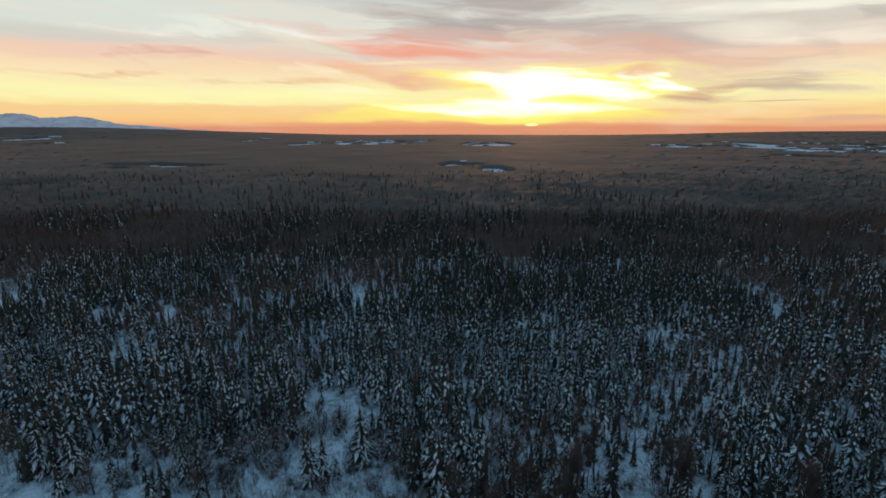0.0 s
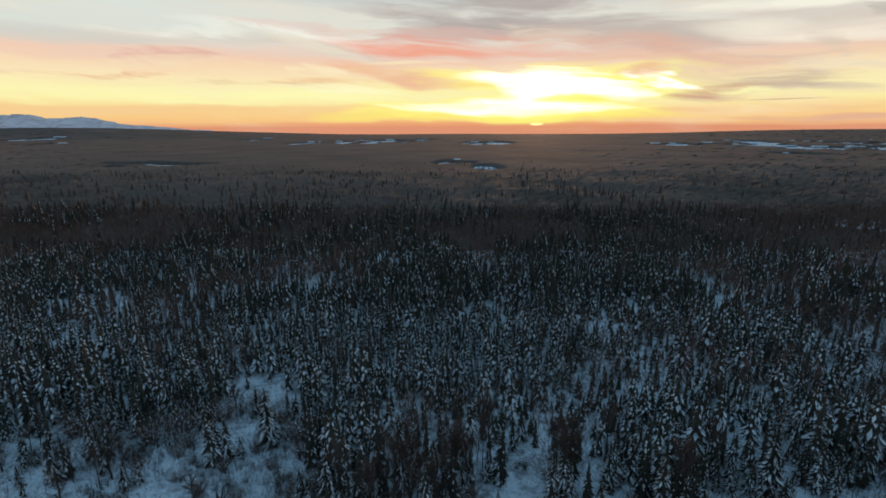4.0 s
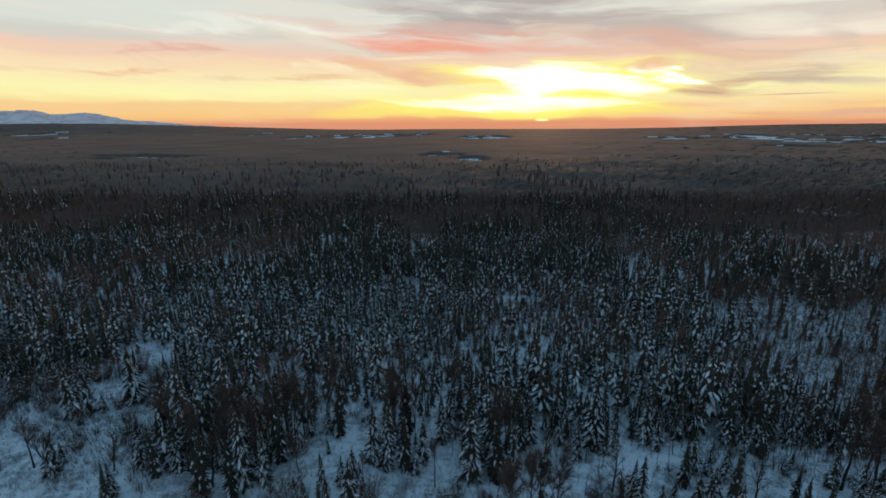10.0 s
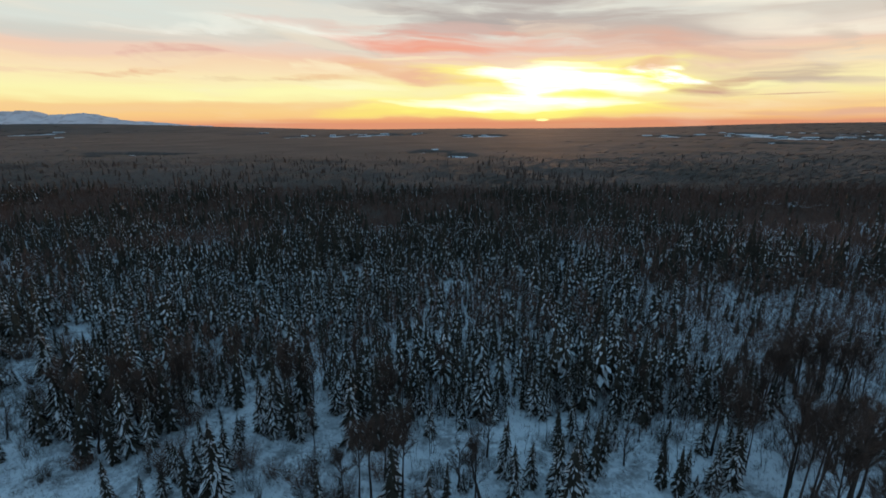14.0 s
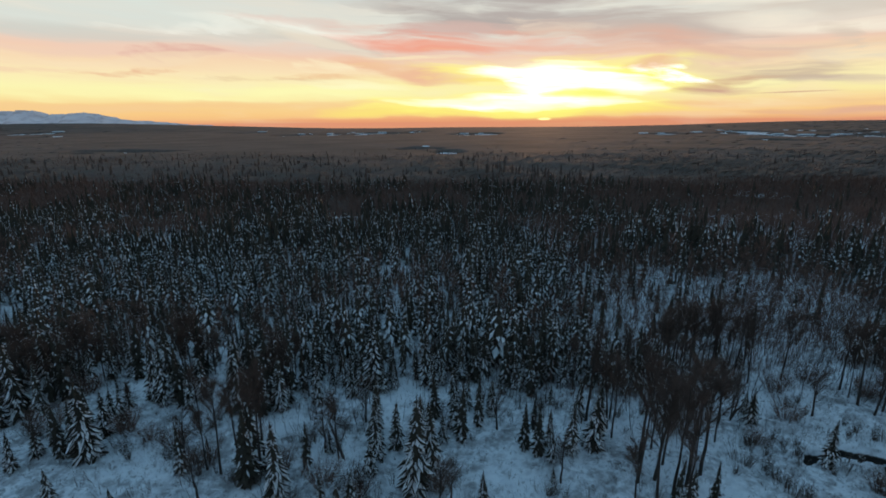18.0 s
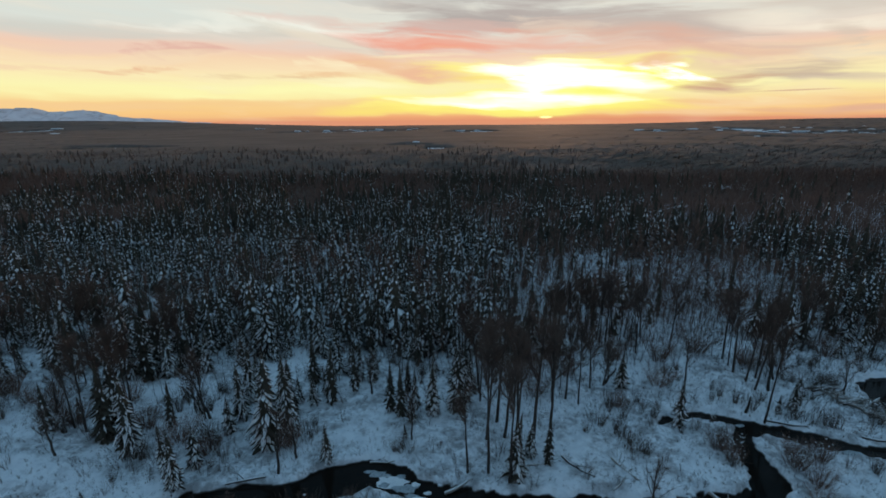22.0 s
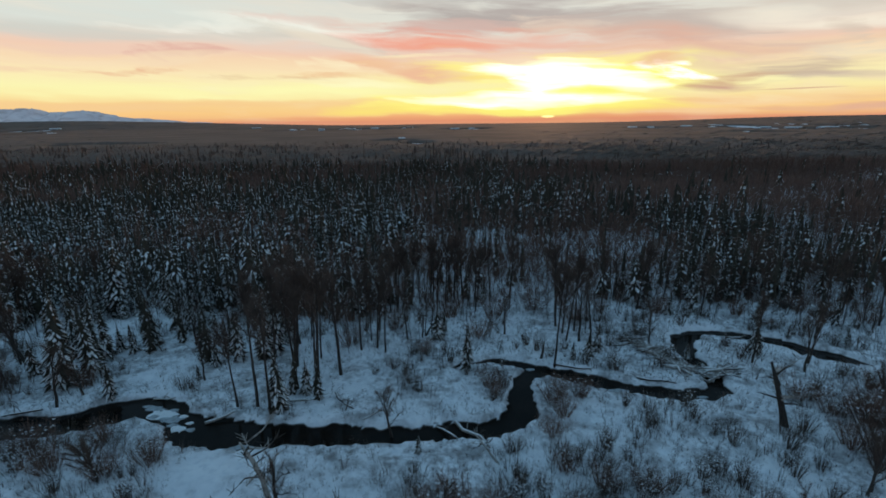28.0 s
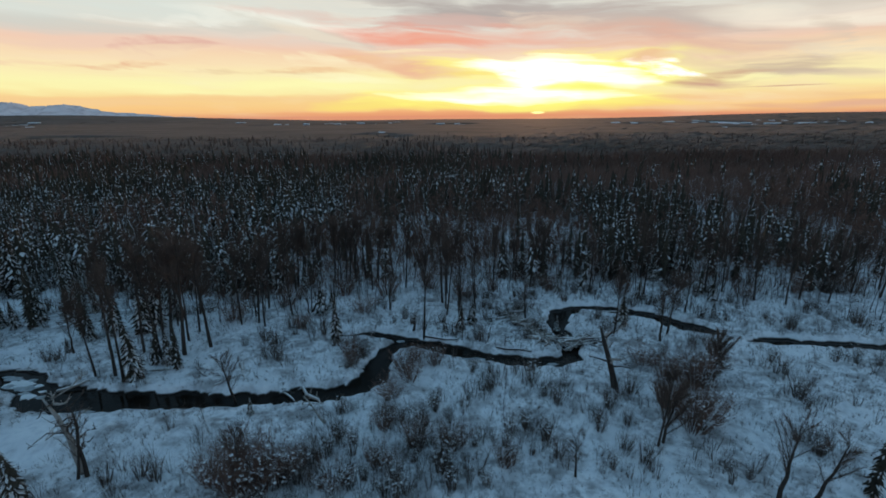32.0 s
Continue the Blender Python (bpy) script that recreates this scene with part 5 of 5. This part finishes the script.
# ---- willow shrubs ----
def shrub_shapes(seed, stems, spread, twigs=6):
    """A leafless bush of height 1: stems with side twigs, and specks of snow."""
    r = random.Random(seed)
    wood_, snow = Shape(), Shape()
    for k in range(stems):
        a, o = r.uniform(0, 7), spread * math.sqrt(r.random())
        p = Vector((0.35 * o * math.cos(a), 0.35 * o * math.sin(a), -0.03))
        e = Vector((o * math.cos(a) + r.gauss(0, 0.05), o * math.sin(a) + r.gauss(0, 0.05), r.uniform(0.55, 1.05)))
        m_ = p.lerp(e, 0.5) + Vector((0, 0, 0.06))
        w = Vector((-math.sin(a * 2), math.cos(a * 2), 0)) * r.uniform(0.006, 0.012)
        wood_.tri([p - w, p + w, m_ + w * 0.7, m_ - w * 0.7])
        wood_.tri([m_ - w * 0.7, m_ + w * 0.7, e])
        for j in range(twigs):
            q = m_.lerp(e, r.random())
            t = q + Vector((r.gauss(0, 0.13), r.gauss(0, 0.13), r.uniform(0.02, 0.22)))
            wood_.tri([q - w * 0.45, q + w * 0.45, t])
        if r.random() < 0.5:
            q, z = m_.lerp(e, r.random() * 0.7), r.uniform(0.02, 0.05)
            snow.tri([q + Vector((-z, 0, 0.02)), q + Vector((0, -z, 0.02)), q + Vector((z, 0, 0.025)), q + Vector((0, z, 0.03))])
    return wood_, snow


SHRUBS = []
for i, (n, sp) in enumerate([(40, 0.36), (50, 0.48), (34, 0.30), (56, 0.55)]):
    root = tagged(new("willow_shrub"), "leafless grey-brown willow bush dusted with snow", "shrub", "willow bushes on the creek flats")
    w_, sn_ = shrub_shapes(850 + i, n, sp)
    part("stem_mass", w_, BRUSH, root)
    tagged(root.children[0], kind="stuff")
    tagged(part("snow_load", sn_, LOAD, root, "specks of snow caught in the twigs"), kind="stuff")
    SHRUBS.append(root)
fresh += SHRUBS
THICKETS_SOUTH = [(182, 30), (188, 33), (194, 24), (178, 22), (199, 29), (184, 20), (192, 20), (205, 26), (158, 22), (205, 30), (215, 24), (226, 33), (200, 40), (245, 35), (250, 45), (188, 20), (215, 33), (240, 28), (110, 30), (132, 25), (228, 24), (262, 48), (208, 44)]
THICKETS_NORTH = [(200, 75), (212, 78), (225, 80), (240, 75), (255, 78), (270, 70), (215, 88), (235, 88), (190, 62), (248, 84), (265, 84), (283, 80), (262, 62), (275, 62), (180, 75), (165, 78), (150, 72), (205, 70),
                  (90, 65), (105, 72), (118, 78), (128, 72), (140, 70), (80, 62), (60, 66), (10, 62), (-10, 78), (-50, 92), (-75, 90), (222, 72), (233, 72), (209, 60)]
THICKETS = [(171, 21), (177, 21), (178, 26), (185, 23.5), (189, 27), (198, 22.6), (232, 40), (231, 48), (239, 48), (201, 45), (163, 49), (169, 60), (183, 64), (220, 38), (126, 48), (192, 28), (120, 36), (128, 32), 
            (124, 26), (162, 55), (165, 62), (180, 49), (180, 35), (196, 35), (210, 38), (239, 54), (167, 27), (190, 31), (178, 55), (205, 66), (250, 66), (112, 36), (226, 62), (92, 50), (98, 46), (86, 62), (-52, 92), (-46, 98), (-38, 104), (-30, 108), (-20, 104), (-14, 96), (-8, 84), (-34, 88), (-24, 84), (-12, 80), (-60, 96), (30, 84), (40, 90), (104, 52), (96, 30), (108, 34), (115, 31), (84, 46), (76, 52), (110, 52), (60, 58), (50, 60), (66, 54), (28, 64), (40, 60), (210, 70), (198, 58), (245, 72), (256, 74)]
DENSE = []
for i, (n, sp) in enumerate([(95, 0.75), (110, 0.9)]):
    root = tagged(new("dense_bush"), "dense rounded brown leafless bush", "shrub", "dense bushes on the creek flats")
    w_, sn_ = shrub_shapes(890 + i, n, sp, 12)
    tagged(part("stem_mass", w_, TWIG, root), kind="stuff")
    tagged(part("snow_load", sn_, LOAD, root, "specks of snow caught in the twigs"), kind="stuff")
    DENSE.append(root)
fresh += DENSE
for px, py, h in ((-40, 92, 3), (-33, 97, 3.2), (-27, 88, 3), (-22, 94, 3.4), (-16, 88, 3), (-12, 84, 3.2), (-36, 84, 2.8), (-29, 80, 3), (-20, 78, 2.8), (-47, 88, 3), (170, 20.6, 6.2), (173.5, 21.5, 5.2), (167, 21.5, 4.2), (-50, 98, 6), (-44, 101, 6.5), (-36, 107, 6), (-28, 111, 6), (-20, 106, 5.5), (-14, 99, 6), (-10, 92, 5.5), (-64, 99, 6), (-70, 100, 6.5), (-58, 95, 5), (-6, 80, 5), (28, 77, 5), (48, 84, 5), (60, 84, 5), (227, 31, 5), (230, 34, 4.5), (226, 36, 4), (172, 20, 4.5), (176, 23, 3.5), (232, 41, 5.5), (235, 44, 4.5), (229, 44, 4), (126, 29, 4), (121, 36, 3.5), (177.3, 50.5, 3.6), (178.2, 47.4, 3.0), (187.2, 46.5, 3.6), (188, 42.8, 3.6), (188.6, 49.5, 2.8), (185.6, 38.5, 3.0), (192, 48, 3.5), (190, 28, 3.5), (186, 24, 3), (227, 48, 3.5), (165, 62, 3), (131, 31, 3.5),
                  (240, 50, 3.5), (-40, 96, 4), (-62, 93, 4.5), (-80, 88, 5), (-22, 100, 3.5), (14, 64, 4), (52, 62, 3.5), (262, 78, 4), (275, 80, 4.5), (288, 80, 4), (250, 83, 4), (236, 82, 3.5), (205, 82, 3.5), (218, 82, 4), (100, 33, 3.5), (186, 31, 3), (195, 27, 3.2), (201, 24, 3), (181, 21, 3.2), (88, 51, 4.5), (94, 48, 3.5), (80, 54, 4.5), (107, 50, 3.5), (113, 33, 4.5), (118, 30, 4), (104, 33, 4), (58, 60, 5), (46, 64, 4.5), (66, 56, 4.5), (30, 66, 4.5), (72, 62, 4), (150, 66, 4), (158, 74, 4.5), (170, 80, 4.5), (180, 80, 5), (190, 84, 5), (198, 78, 4.5), (176, 70, 4)):
    if bank_distance(np.array([px]), np.array([py]))[0] > h * 0.45:
        plant(rnd.choice(DENSE), px, py, h, 0.06)
light_shrubs = [shrub_shapes(870 + i, 10, sp)[0].arrays() for i, sp in enumerate([0.36, 0.5, 0.3, 0.6])]
shrub_x, shrub_y = [], []
for cx, cy in THICKETS + THICKETS_NORTH + THICKETS_SOUTH:
    for k in range(18):
        px, py = cx + rnd.gauss(0, 2.2), cy + rnd.gauss(0, 1.8)
        if bank_distance(np.array([px]), np.array([py]))[0] > 0.6:
            if k < 3:
                plant(rnd.choice(SHRUBS), px, py, rnd.uniform(1.6, 3.8), 0.05)
            else:
                shrub_x.append(px)
                shrub_y.append(py)
while len(shrub_x) < 2500:
    px, py = rnd.uniform(-95, 290), rnd.uniform(16, 100)
    if 84 - 0.27 * (px + 97) < py < np.interp(px, edge_x, edge_y) + 4 and bank_distance(np.array([px]), np.array([py]))[0] > 0.6 and math.hypot((px - 142) / 7, (py - 30) / 6) > 1 and fbm(np.array([px / 8]), np.array([py / 8]), 113)[0] > 0.44:
        shrub_x.append(px)
        shrub_y.append(py)
more = 0
while more < 850:
    px, py = rnd.uniform(-75, 4), rnd.uniform(66, 114)
    if 78 - 0.27 * (px + 97) < py < np.interp(px, edge_x, edge_y) + 2 and fbm(np.array([px / 8]), np.array([py / 8]), 117)[0] > 0.42:
        shrub_x.append(px)
        shrub_y.append(py)
        more += 1
stand("willow_thicket", light_shrubs, shrub_x, shrub_y, [rnd.uniform(0.9, 3.0) for _ in shrub_x], [BRUSH], "scattered grey-brown willow thicket on snowy flats", "shrubs", (0.8, 1.4), 1062, 0.08)
SAPLINGS = [bare_shape(880 + i, 6, 60, 0.22, 0.3, 0.8, 0.02, 3, 1.6) for i in range(3)]
sx, sy = [], []
while len(sx) < 480:
    px, py = rnd.uniform(60, 295), rnd.uniform(52, 100)
    if np.interp(px, edge_x, edge_y) - 22 * rnd.random() < py < np.interp(px, edge_x, edge_y) + 4 and bank_distance(np.array([px]), np.array([py]))[0] > 1:
        sx.append(px)
        sy.append(py)
stand("sapling_stand", [joined(*q).arrays() for q in SAPLINGS], sx, sy, [rnd.uniform(3, 9) for _ in sx], [BARK, TWIG], "thin leafless saplings along the forest edge", "saplings", (0.7, 1.1), 1063, 0.06)


# ---- brush and dry grass through the snow ----
def tuft(seed, n, spread):
    r = random.Random(seed)
    s = Shape()
    for k in range(n):
        a, o = r.uniform(0, 7), spread * r.random()
        p = Vector((o * math.cos(a) * 0.5, o * math.sin(a) * 0.5, -0.05))
        e = Vector((o * math.cos(a) * 1.6, o * math.sin(a) * 1.6, r.uniform(0.35, 1.0)))
        w = Vector((-math.sin(a), math.cos(a), 0)) * r.uniform(0.012, 0.03)
        s.tri([p - w, p + w, e])
    return s.arrays()


tufts = [tuft(900 + i, 8, sp) for i, sp in enumerate([0.5, 0.7, 0.9, 0.4])]
x, y, u = jitter_grid(-100, 300, 14, 116, 0.8, 1060)
dens = smooth(0.40, 0.62, fbm(x / 7, y / 7, 111)) * 0.85 + 0.12
dens = dens * (0.35 + 0.65 * smooth(80, 55, y - 0.12 * (x - 150))) + 0.16
dens = dens + 0.9 * smooth(40, -20, x) + 0.6 * smooth(140, 180, x) * smooth(50, 60, y) + 0.2 * smooth(185, 215, x)
shore = bank_distance(x, y)
dens = dens + 0.45 * smooth(2.2, 0.8, shore)
flat = (y < np.interp(x, edge_x, edge_y) + 3) & (y > 82 - 0.27 * (x + 97)) & (u < dens) & (shore > 0.25) & (np.hypot((x - 142) / 7, (y - 30) / 6) > 1)
stand("dry_brush", tufts, x[flat], y[flat], 0.35 + 0.9 * (u[flat] * 37 % 1) ** 1.5, [BRUSH], "dry grass and twiggy brush poking through snow", "brush", (0.7, 1.3), 1061)


# brown undergrowth between the outer trees of the forest
x, y, u = jitter_grid(-110, 330, 60, 150, 1.4, 1070)
k = (y > np.interp(x, edge_x, edge_y) - 3) & (y < np.interp(x, edge_x, edge_y) + 38) & (u < 0.30 + 0.5 * smooth(0.4, 0.6, fbm(x / 12, y / 12, 121)) + 0.4 * smooth(110, 160, x))
stand("undergrowth", tufts, x[k], y[k], (0.8 + 2.4 * (u[k] * 53 % 1) ** 1.5) * (1 + 0.5 * smooth(100, 150, x[k])), [TWIG], "brown leafless undergrowth among the forest trunks", "brush", (0.5, 0.9), 1071)
